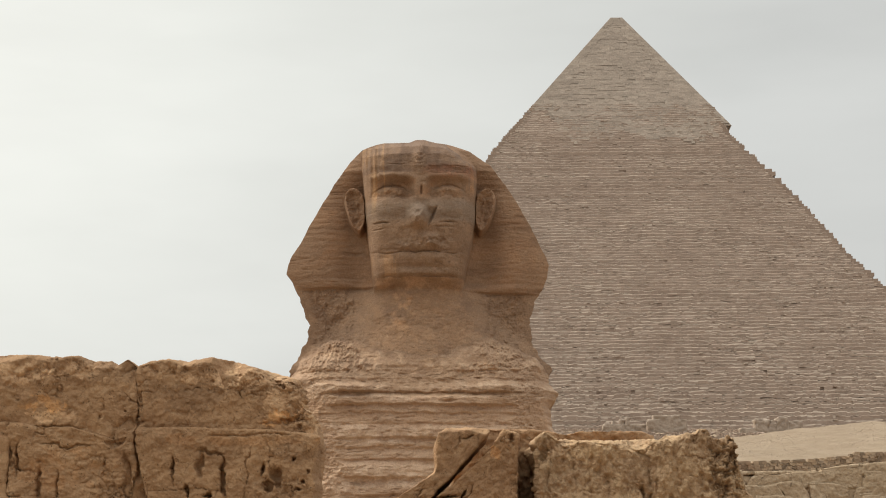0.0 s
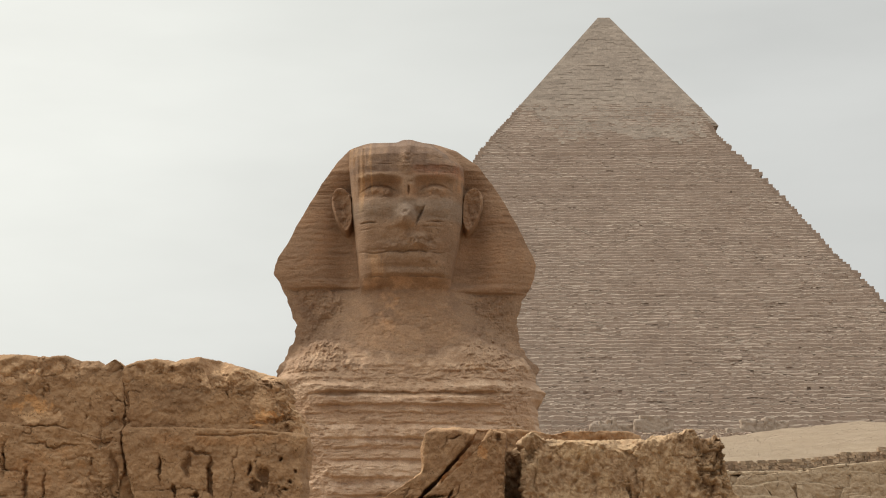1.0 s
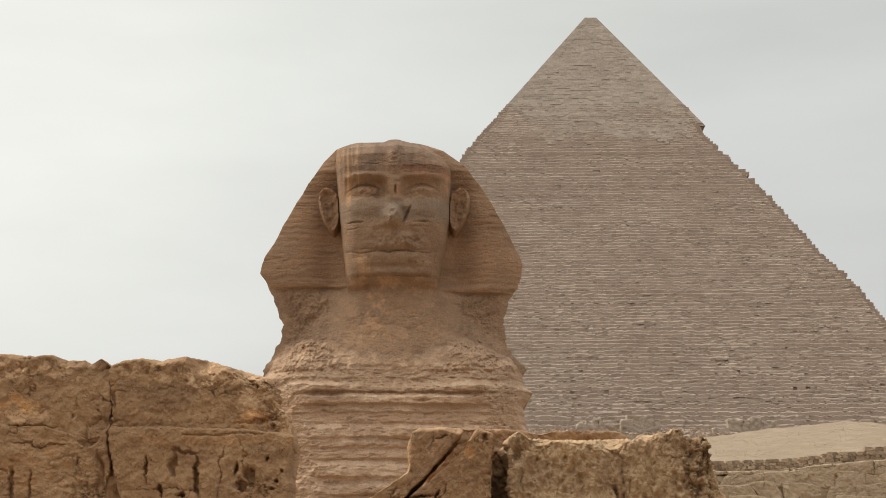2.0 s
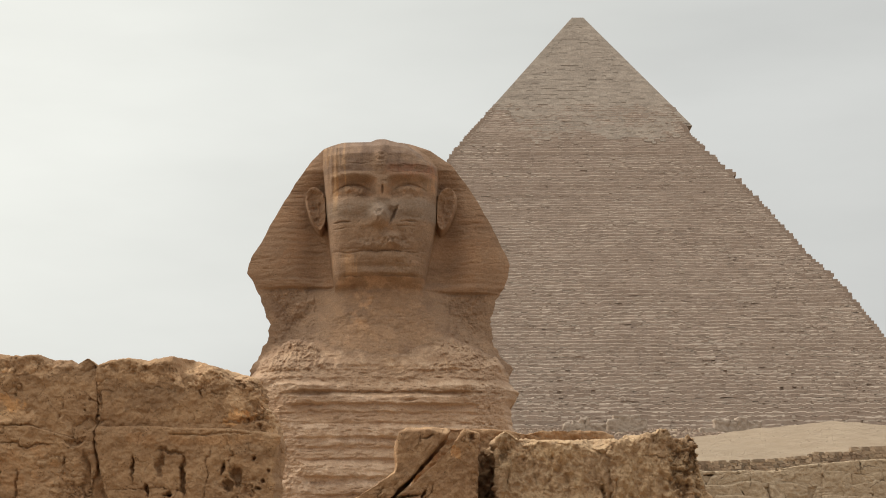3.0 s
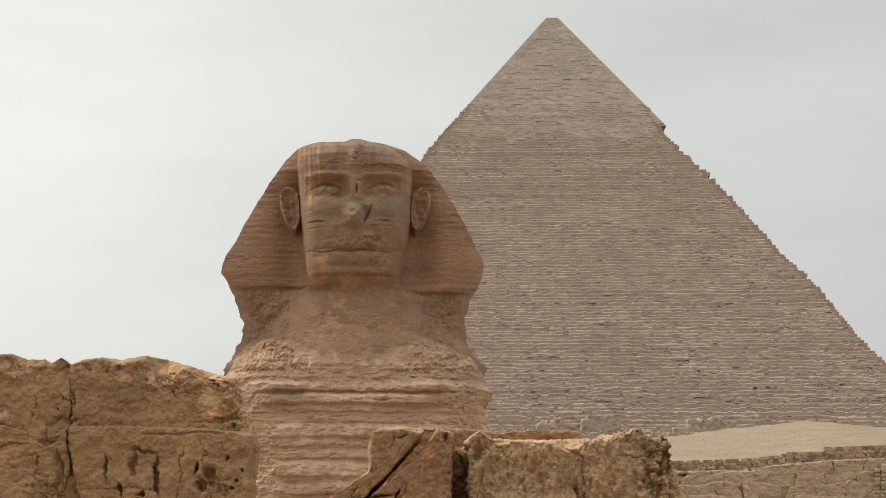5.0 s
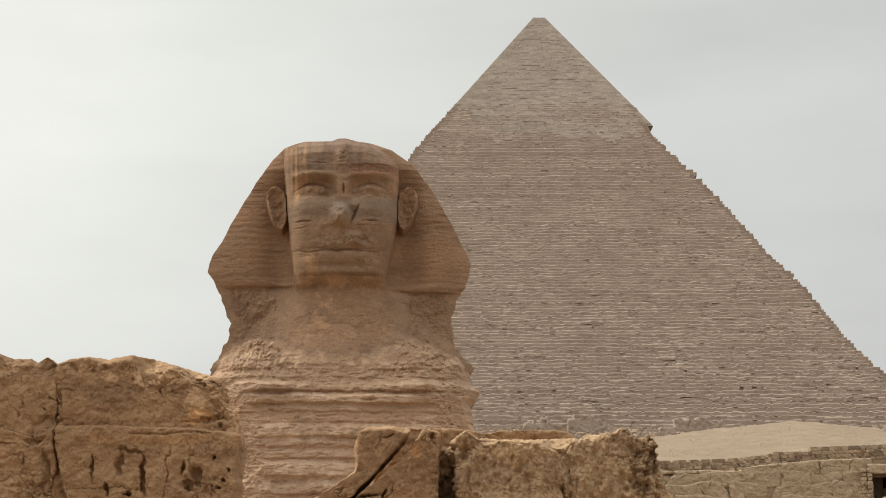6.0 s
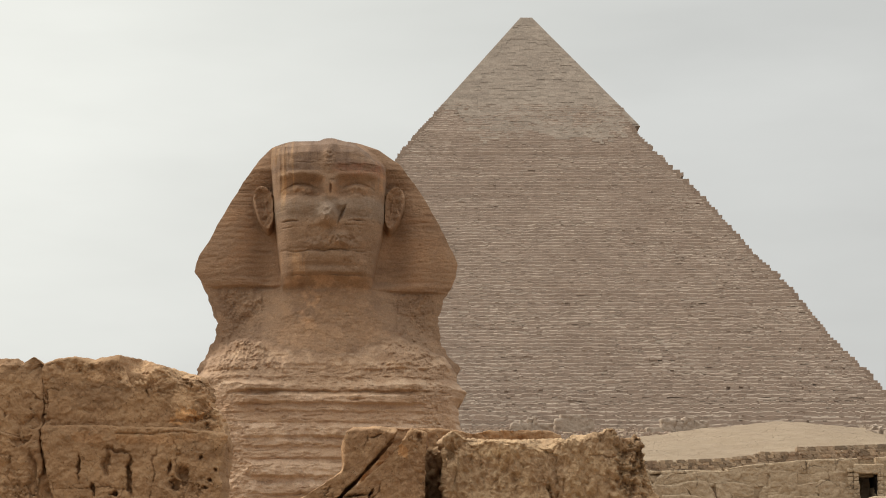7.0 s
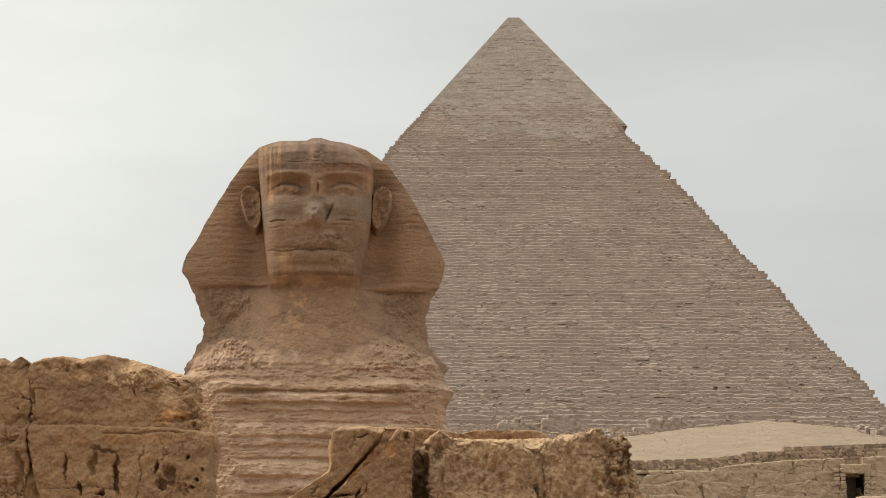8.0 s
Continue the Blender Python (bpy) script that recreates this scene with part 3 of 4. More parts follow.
    face += bump(fx + 0.36, 16.36, 0.32, 0.22, 0.26, 1.7) * (1 + 0.35 * rough) + bump(fx - 0.30, 16.45, 0.30, 0.30, 0.06)
    slot = X + 0.27 + 0.456 * (17.56 - Z)
    face -= 0.17 * np.exp(-(slot / 0.045) ** 2) * np.exp(-((Z - 17.27) / 0.33) ** 6)
    face -= 0.12 * np.exp(-((slot + 0.16) / 0.17) ** 4) * np.exp(-((Z - 17.2) / 0.36) ** 6)
    face += bump(fx + 0.05, 18.26, 0.04, 0.17, -0.16, 1.6)
    # worn lips and chin
    mx = X - fx - 0.12
    ml = 15.94 + 0.04 * mx ** 2 + 0.03 * rough
    lips = np.exp(-(mx / 1.05) ** 4)
    face += lips * (0.12 * np.exp(-((Z - ml - 0.17) / 0.14) ** 2) + 0.09 * np.exp(-((Z - ml + 0.22) / 0.17) ** 2) - 0.09 * np.exp(-((Z - ml) / 0.03) ** 2) * np.clip(0.3 + 2.2 * rough, 0, 1))
    face += 0.13 * lips * np.clip(rough, -0.5, 1) * np.exp(-((Z - ml - 0.3) / 0.35) ** 2)
    face -= 0.07 * np.exp(-((Z - 15.36) / 0.10) ** 2) * np.exp(-((X - fx) / 1.0) ** 4)
    face += bump(fx, 15.14, 1.15, 0.17, 0.07, 1.4) * (1 + 0.8 * rough)
    # open beds across the cheeks, chin and brow
    for zc, x0, x1, dep in ((17.04, -1.85, -0.75, 0.09), (16.80, -1.85, -0.9, 0.05), (17.02, 0.55, 2.0, 0.11), (16.86, 0.2, 1.5, 0.04), (15.92, -1.9, 1.75, 0.05), (15.02, -1.5, 1.5, 0.06),
                            (18.95, 0.3, 1.9, 0.02), (19.30, 0.4, 1.9, 0.035), (19.36, -1.3, -0.5, 0.025), (14.78, -1.5, 1.5, 0.02)):
        within = np.clip((X - fx - x0) * 6, 0, 1) * np.clip((x1 - X + fx) * 6, 0, 1)
        face -= dep * within * np.exp(-((Z - zc - 0.06 * fbm(P, 1.7, 4, seed=zc)) / 0.024) ** 2) * 2.0 * np.clip(0.85 + 1.7 * fbm(P, 1.6, 3, seed=1), 0, 1)
    # stump of the rearing snake and the worn band over the brow
    face += bump(fx + 0.02, 19.62, 0.24, 0.75, 0.10, 1.8) * (1 + rough) + bump(fx + 0.06, 20.25, 0.30, 0.20, 0.20)
    face += 0.05 * ramp(Z + 0.05 * rough, 19.24, 19.30) * ramp(X, fx + 0.3, fx + 0.4) * ramp(v, 0.92, 0.86)
    face -= 0.9 * np.clip(v - 0.35, 0, 1) ** 1.5 * ramp(Z, 19.35, 20.1)
    # fluted strips beside the temples
    for sx, wid, z0 in ((-1, 0.75, 18.55), (1, 0.36, 18.2)):
        strip = ramp(av, 1 - wid / 2.2, 1 - wid / 2.2 + 0.06) * (v * sx > 0) * ramp(Z + 0.5 * rough, z0 - 0.4, z0 + 0.3)
        face += strip * 0.030 * np.sin((X - fx) * 36 + 2.5 * fbm(P, 0.7, 3, stretch=(1, 1, 0.25)))
    face -= 0.035 * (v < -0.2) * np.clip(fbm(P, 3.0, 3, 0.6, seed=55, stretch=(1.6, 1, 0.12)), 0, 1) * ramp(Z, 19.0, 19.5)
    face -= 0.05 * np.clip(fbm(P, 7.0, 3, 0.6, seed=56) - 0.25, 0, 1) * (0.25 + np.exp(-(((X - fx - 0.9) / 0.8) ** 2 + ((Z - 15.5) / 0.35) ** 2)) * 2 + np.exp(-(((X - fx - 1.2) / 0.5) ** 2 + ((Z - 16.6) / 0.4) ** 2)))
    D = D + (np.maximum(face, D) - D) * inside
    # ears: a broad shell above that narrows to the lobe against the jaw
    for ex, sx in ((-3.35, -1), (1.58, 1)):
        dz = (Z - 17.74) / 0.90
        cxe = ex + sx * 0.13 * dz
        half_w = np.interp(dz, [-1, -0.6, 0.2, 0.7, 1.0], [0.20, 0.30, 0.41, 0.43, 0.30])
        dx = (X - cxe) / half_w
        r = np.sqrt(dx ** 2 * 0.95 + np.abs(dz) ** 3)
        shell = ramp(r, 1.04, 0.90)
        ear = 0.95 + 0.07 * np.exp(-((r - 0.80) / 0.14) ** 2) - 0.17 * np.exp(-((dx / 0.5) ** 2 + ((dz - 0.2) / 0.5) ** 2) ** 1.3)
        ear += 0.10 * np.exp(-((dx - sx * -0.1) / 0.16) ** 2) * np.exp(-((dz - 0.05) / 0.45) ** 4) + 0.10 * rough
        ear -= 0.08 * np.exp(-((dx - sx * 0.2) / 0.2) ** 2) * np.exp(-((dz + 0.45) / 0.18) ** 2)
        D = np.where(inside < 0.5, D + (np.maximum(ear, D) - D) * shell, D)
    # neck, as wide as the jaw above and spreading on to the breast
    nk = np.abs((X - fx - 0.05) / np.interp(Z, [11.8, 13.2, 14.0, 14.8], [3.8, 2.95, 2.35, 1.80])).clip(0, 1.6)
    neck = 0.22 + 1.25 * (1 - nk ** 2.6) + np.interp(Z, [11.6, 13.2, 14.6], [0.95, 0.25, 0.0]) + 0.07 * fbm(P, 1.2, 5, 0.6, seed=18)
    D = np.where(Z < 14.95, D + (over(D, neck) - D) * ramp(Z, 14.95, 14.7), D)
    # repaired masonry hanging below the cloth on either side
    patch = (Z < hem - 0.1) * ramp(side, 2.35, 2.6) * edge_in
    course = np.abs(((Z + 0.02 * rough) / 0.235) % 1 - 0.5)
    D -= patch * 0.022 * ramp(course, 0.44, 0.49) * (X > fx)
    D -= patch * 0.05 * np.exp(-((X - 1.72 - 0.05 * rough) / 0.05) ** 2) * (Z > 12.9)
    D += patch * (0.06 * fbm(P, 6.0, 4, 0.62, seed=31) + 0.07 * fbm(P, 1.8, 3, 0.55, seed=32))
    # shoulders heaped with rubble, then the banded breast
    hs = line([(-6.04, 11.09), (-5.41, 11.94), (-4.77, 12.45), (-3.92, 12.75), (-3.07, 12.54), (-2.00, 12.15), (-0.51, 11.94), (0.77, 12.37), (1.62, 12.80), (2.47, 12.54), (3.54, 12.02), (4.27, 11.17)])(X)
    hs = hs + 0.14 * fbm(P, 1.3, 5, 0.6, seed=6)
    rise = np.clip((hs - Z) / 1.9, 0, 1)
    breast = 0.6 + 2.3 * rise ** 0.45 + 0.10 * np.clip(12 - Z, 0, 6)
    wob = 0.05 * fbm(P, 0.45, 4, 0.55, seed=8)
    zb = Z + wob
    for zc, hb, p, sd in ((11.60, 0.22, 0.22, 1), (11.30, 0.25, 0.12, 2), (10.72, 0.20, 0.42, 3), (10.30, 0.24, 0.34, 4), (9.86, 0.12, 0.10, 5), (9.50, 0.15, 0.12, 6),
                          (9.12, 0.30, 0.46, 7), (8.62, 0.14, 0.18, 8), (8.20, 0.18, 0.14, 9), (7.75, 0.4, 0.40, 10), (7.0, 0.3, 0.25, 11)):
        amp = 0.75 * p * np.clip(0.75 + 0.75 * fbm(P, 0.55, 4, 0.6, seed=60 + sd, stretch=(1, 1, 0.4)), 0.12, 1.4)
        zw = zb + 0.03 * fbm(P, 2.2, 4, 0.6, seed=80 + sd)
        breast = breast + amp * ramp(zw, zc - hb - 0.04, zc - hb + 0.03) * ramp(zw, zc + 0.22, zc) ** 1.4 * np.clip(rise * 4, 0, 1)
    breast = breast * (1 - np.abs(U) ** 8) ** 0.5
    heap = np.clip((hs - Z) * 3, 0, 1) * ramp(Z, 10.9, 11.6)
    breast = breast + heap * (0.20 * fbm(P, 1.7, 5, 0.62, seed=9) + 0.05 * np.clip(np.abs(fbm(P, 3.4, 3, 0.55, seed=10)) * -2.2 + 0.5, -0.4, 0.5) + 0.06 * fbm(P, 6.0, 4, 0.65, seed=11))
    D = np.where(hs > Z, over(D, breast, np.interp(side, [1.5, 2.6], [6.0, 24.0])), D)
    # weathering over everything: thin beds, grain, holes
    warp = fbm(P, 0.5, 3, seed=2)
    soft = np.clip((1 - np.abs(U)) * 8, 0, 1)
    body = np.clip((11.6 - Z) / 0.5, 0, 1)
    plain = 1 - 0.65 * inside
    bedn = fbm(np.stack([X * 0.05, X * 0, Z * 1.5 + warp * 0.2], 1), 2.6, 4, 0.65)
    D += soft * ((0.006 * plain + 0.025 * body) * bedn + 0.03 * fbm(P, 1.1, 3, seed=5) + (0.016 * plain + 0.018 * body) * fbm(P, 5.0, 5, 0.66, seed=7, stretch=(0.6, 1, 1.6)))
    holes = np.clip(fbm(P, 4.5, 3, 0.6, seed=12, stretch=(0.4, 1, 1.3)) - 0.36, 0, 1)
    D -= soft * holes * (0.05 + 0.10 * body)
    thin = np.abs(perlin(np.stack([X * 0.22, X * 0, Z * 6.5 + warp * 1.2 + 0.3 * fbm(P, 1.5, 3, seed=16)], 1)))
    D -= soft * body * 0.05 * np.exp(-(thin / 0.05) ** 2) * np.clip(fbm(P, 0.8, 3, seed=17) * 2.4 + 0.3, 0, 1)
    Y = 90.0 - D
    # colour of the beds, of what is left of the paint, and some painted sidelight
    rgb = np.ones((len(X), 3))

    def tinge(w, col):
        w = np.clip(w, 0, 1)[:, None]
        rgb[:] = rgb * (1 - w) + rgb * np.array(col) * w

    n1, n2, n3 = fbm(P, 0.9, 5, 0.6, seed=21), fbm(P, 2.4, 5, 0.6, seed=22), fbm(P, 1.6, 5, 0.65, seed=23, stretch=(2.2, 1, 0.22))
    onface = inside > 0.5
    cloth = (Z > hem - 0.05) & ~onface
    throat = (hs < Z) & (Z < 15.0) & ~cloth
    tinge(onface * np.exp(-((Z - 17.50) / 0.40) ** 4) * (0.9 + 0.9 * n1), (0.98, 1.10, 1.24))                       # grey bed across the cheeks
    tinge(onface * np.exp(-(((X - fx - 1.2) / 0.9) ** 4 + ((Z - 19.05) / 0.30) ** 4)) * (0.8 + n2), (1.08, 0.86, 0.80))  # old red paint
    tinge(onface * np.exp(-(((X - fx) / 2.0) ** 4 + ((Z - 18.3) / 0.35) ** 4)) * (0.55 + n2), (1.04, 0.94, 0.84))
    # pale fluting on the left, with the light from that side painted in
    tinge(onface * (v < -0.60) * ramp(Z, 17.2, 18.3) * (0.45 + 1.6 * n3), (1.42, 1.36, 1.18))
    tinge(onface * (v > 0.80) * ramp(Z, 18.0, 18.4) * (0.2 + 1.6 * n3), (1.35, 1.22, 1.05))
    # left jaw lightened too, sidelight put into the colour
    tinge(onface * (v < -0.3) * np.exp(-((Z - 15.45) / 0.45) ** 4) * (0.3 + 1.5 * n3), (1.35, 1.28, 1.14))
    tinge(onface * (Z > 19.0) * (0.9 + 1.2 * n1), (0.74, 0.75, 0.81))
    tinge(onface * np.clip(n3 * 1.2, 0, 1) * (Z > 18.9), (0.80, 0.78, 0.78))
    tinge(onface * np.clip(n2 * 1.5 - 0.1, 0, 1), (1.14, 1.12, 1.10))
    tinge(onface * np.clip(-n2 * 1.5 - 0.1, 0, 1), (0.90, 0.86, 0.82))
    tinge(throat * np.exp(-((X - fx - 0.2) / 2.3) ** 4) * (0.75 + n1), (1.14, 1.10, 1.04))
    tinge(throat * np.exp(-(((X - fx + 0.75) / 0.35) ** 2 + ((Z - 13.9) / 0.7) ** 2)) * (0.5 + 2.0 * n2), (1.35, 1.30, 1.22))
    tinge(throat * np.clip(n2 * 1.8, 0, 1), (1.16, 1.15, 1.13))
    tinge(throat * np.clip(-n1 * 1.6 - 0.1, 0, 1), (0.88, 0.86, 0.86))
    tinge(cloth * 1.0, (1.06, 1.02, 0.98))
    tinge(cloth * np.clip(n1 * 1.4, 0, 1), (1.14, 1.10, 1.06))
    tinge(cloth * np.clip(-fbm(P, 1.2, 5, 0.6, seed=24, stretch=(0.25, 1, 2.2)) * 1.6, 0, 1), (0.86, 0.85, 0.85))
    tinge((hs > Z) * np.clip((hs - Z) * 3.0, 0, 1), (1.46, 1.50, 1.52))
    tinge((hs > Z) * np.clip(n2 * 1.3 + 0.1, 0, 1) * (Z > 11.25), (1.28, 1.32, 1.34))
    tinge((hs > Z) * (Z < 10.4) * 1.0, (1.16, 1.17, 1.19))
    for zc, half_, k in ((10.78, 0.16, 0.5), (10.36, 0.12, 0.4), (9.2, 0.20, 0.5), (8.72, 0.25, 0.5), (7.26, 0.5, 0.8)):
        tinge((hs > Z) * np.exp(-((zb - zc + 0.08 * n1) / half_) ** 4) * (k + 1.1 * n2), (1.26, 1.34, 1.42))
    tinge((hs > Z) * np.clip(-fbm(P, 0.8, 5, 0.6, seed=25, stretch=(0.3, 1, 3.0)) * 1.8 - 0.1, 0, 1), (0.84, 0.80, 0.76))
    Z = Z - 0.17 * (0.45 + 0.55 * av ** 2) * D.clip(0, 3) * ramp(Z, 18.9, 20.2)                                           # the crown slopes down towards the brow
    Z = Z + 0.12 * np.exp(-((X - fx) / 0.34) ** 4) * np.clip((Z - top_z + 0.4) / 0.4, 0, 1)      # stump of the snake on the crown
    front = np.stack([X, Y, Z], 1).reshape(nv, nu, 3)
    # the back, plain
    nb = 60
    ub = np.sin(np.linspace(1, -1, nb) * math.pi / 2)[1:-1]
    UB, ZB = np.meshgrid(ub, zr)
    xa, xb = front[:, 0, 0][:, None], front[:, -1, 0][:, None]
    depth = np.interp(zr, [0, 11.0, 12.2, 13.0, 18, top_z], [46, 44, 7, 4.6, 4.2, 1.2])[:, None]
    YB = 90.0 + depth * (1 - UB ** 4) ** 0.5
    back = np.stack([(xa + xb) / 2 + UB * (xb - xa) / 2, YB, ZB], 2)
    ring = np.concatenate([front, back], 1)
    n = ring.shape[1]
    verts = ring.reshape(-1, 3)
    i = np.arange(nv * n).reshape(nv, n)
    j = np.roll(i, -1, axis=1)
    quads = np.stack([i[:-1], j[:-1], j[1:], i[1:]], -1).reshape(-1, 4)
    faces = quads.tolist() + [[int(q) for q in i[-1]], [int(q) for q in i[0][::-1]]]
    ob = piece("statue", verts, faces, M_SPHINX, smooth=True)
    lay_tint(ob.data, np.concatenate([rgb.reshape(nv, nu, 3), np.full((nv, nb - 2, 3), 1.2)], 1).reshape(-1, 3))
    tagged(ob, "colossal eroded brown limestone statue with striped headcloth", "statue")


make_sphinx()



# ---- ruined temple walls in front ----
def make_left_wall():
    Y, low = 42.0, 4.2
    wall = base("ruined_wall", -5.08, 43.5, 0.0, "eroded brown limestone wall of huge cracked ancient blocks", "wall")
    top = line([(-12.0, 7.27), (-7.97, 7.27), (-7.36, 7.26), (-6.85, 7.20), (-6.57, 7.24), (-6.29, 7.15), (-5.98, 7.16), (-5.87, 7.08), (-5.67, 7.20), (-5.46, 7.04), (-5.27, 7.14), (-4.92, 7.19), (-4.61, 7.16),
                (-4.19, 7.24), (-3.80, 7.22), (-3.49, 7.08), (-2.98, 6.95), (-2.68, 6.87), (-2.39, 6.71), (-2.17, 6.55)])
    joint = line([(-12.0, 6.07), (-7.94, 6.05), (-7.33, 5.99), (-6.62, 5.96), (-5.85, 5.73), (-5.49, 5.94), (-4.90, 5.96), (-3.89, 5.94), (-3.08, 5.91), (-2.06, 5.81)])
    under = lambda x: joint(x) - 0.012
    seam = line([(7.13, -5.47), (6.62, -5.49), (6.32, -5.45), (5.94, -5.50), (5.71, -5.53), (5.31, -5.46), (4.91, -5.50), (4.61, -5.52), (0.0, -5.52)])
    # pale: patches and dust on the stone, plus sunlight painted along upper edges
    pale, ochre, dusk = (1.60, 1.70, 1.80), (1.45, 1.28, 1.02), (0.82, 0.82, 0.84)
    rock("block", -11.0, lambda z: seam(z) - 0.004, Y, Y + 3, float(joint(-9.9)) - 0.40, top, M_WALL, wall, cell=0.018, round_=0.035, big=0.07, small=0.034, seed=1, cracks=0.07, bevels=((-11.5, -5.68, 0.10, 0.25),),
         pits=((-5.66, 5.99, 0.18, 0.10, 0.14), (-7.33, 5.94, 0.8, 0.025, 0.10), (-6.12, 6.24, 0.03, 0.14, 0.10), (-6.61, 5.67, 0.5, 0.022, 0.10)),
         crumble=((-7.35, 6.81, 0.7, 0.25, 0.05), (-6.64, 7.03, 0.6, 0.12, 0.05)),
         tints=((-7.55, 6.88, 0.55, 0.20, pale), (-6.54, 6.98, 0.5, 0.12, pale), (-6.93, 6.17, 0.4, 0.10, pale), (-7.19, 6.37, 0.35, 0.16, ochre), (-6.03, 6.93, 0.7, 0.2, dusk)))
    rock("block", lambda z: seam(z) + 0.004, line([(5.61, -2.26), (5.91, -2.25), (6.3, -2.30), (6.55, -2.40), (6.73, -2.58)]), Y, Y + 3, float(joint(-5.0)) - 0.35, top, M_WALL, wall, cell=0.016, round_=0.07, big=0.05, small=0.034, seed=2, cracks=0.05, bevels=((-4.15, -1.87, 0.34, 0.9), (-5.46, -3.90, 0.10, 0.25)),
         pits=((-5.44, 6.50, 0.03, 0.16, 0.16), (-5.51, 6.02, 0.03, 0.06, 0.3), (-2.83, 6.04, 0.4, 0.035, 0.10), (-3.64, 6.58, 0.018, 0.16, 0.10)),
         crumble=((-3.39, 6.73, 0.75, 0.20, 0.10), (-2.57, 6.32, 0.32, 0.45, 0.09), (-4.61, 6.98, 0.6, 0.10, 0.06)),
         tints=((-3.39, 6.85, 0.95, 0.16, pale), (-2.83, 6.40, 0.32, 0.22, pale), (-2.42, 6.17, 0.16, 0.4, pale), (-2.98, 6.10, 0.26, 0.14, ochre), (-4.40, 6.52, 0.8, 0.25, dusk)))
    rock("block", -11.0, line([(5.94, -7.79), (5.51, -7.75), (5.01, -7.79), (4.61, -7.73), (0.0, -7.73)]), Y - 0.03, Y + 3, low, under, M_WALL, wall, cell=0.03, round_=0.03, big=0.06, small=0.035, seed=3)
    rock("block", line([(5.94, -7.78), (5.51, -7.74), (5.01, -7.78), (4.61, -7.72), (0.0, -7.72)]), lambda z: seam(z) - 0.006, Y - 0.05, Y + 3, low, under, M_WALL, wall, cell=0.016, round_=0.035, big=0.10, small=0.034, seed=4, cracks=0.08, stretch=(1, 1, 1.4),
         pits=((-7.22, 4.89, 0.04, 0.28, 0.3), (-6.92, 4.89, 0.02, 0.25, 0.12), (-5.85, 5.69, 0.14, 0.06, 0.2), (-6.71, 5.63, 0.5, 0.02, 0.10), (-7.61, 5.36, 0.03, 0.25, 0.2), (-5.64, 5.03, 0.06, 0.4, 0.2), (-6.07, 5.11, 0.025, 0.25, 0.14)),
         crumble=((-5.89, 4.91, 0.35, 0.35, 0.06),), tints=((-6.80, 5.21, 0.7, 0.3, (1.12, 1.06, 1.0)),))
    holes = ((-4.80, 5.19, 0.028, 0.22, 0.18), (-4.34, 5.29, 0.06, 0.24, 0.18), (-3.93, 5.06, 0.035, 0.30, 0.5), (-4.56, 4.83, 0.03, 0.09, 0.35), (-4.19, 4.73, 0.08, 0.04, 0.3),
             (-3.13, 4.89, 0.055, 0.10, 0.55), (-3.21, 5.19, 0.035, 0.12, 0.25), (-2.97, 5.11, 0.085, 0.11, 0.3), (-2.94, 4.93, 0.05, 0.04, 0.2), (-2.67, 5.34, 0.025, 0.05, 0.25),
             (-2.48, 4.99, 0.04, 0.05, 0.2), (-2.56, 4.89, 0.03, 0.03, 0.2), (-2.41, 5.13, 0.03, 0.03, 0.15), (-4.16, 5.51, 0.22, 0.03, 0.12), (-5.49, 5.46, 0.035, 0.22, 0.35))
    rock("block", line([(6.0, -5.44), (5.6, -5.46), (5.2, -5.40), (4.9, -5.33), (4.6, -5.30), (0.0, -5.30)]), line([(5.86, -2.24), (5.51, -2.27), (5.21, -2.30), (5.01, -2.25), (4.61, -2.30), (0.0, -2.29)]), Y - 0.16, Y + 3, low, under, M_WALL, wall, cell=0.015, round_=0.06, big=0.06, small=0.034, seed=5, pits=holes, cracks=0.06,
         crumble=((-2.86, 4.86, 0.6, 0.22, 0.05),), tints=((-3.68, 5.73, 1.2, 0.10, (1.15, 1.08, 1.0)), (-2.67, 5.51, 0.35, 0.2, dusk)))
    rock("wall_core", -10.8, -2.75, Y + 0.05, Y + 2.8, low - 0.2, lambda x: top(x) - 0.30, M_WALL, wall, cell=0.03, round_=0.1, big=0.08, small=0.07, seed=17, depth_cells=4, crumb=0.03)
    rock("block", -11.0, -2.30, Y, Y + 3, 0.0, low, M_WALL, wall, cell=0.2, big=0.06, small=0.03, seed=6, depth_cells=4)


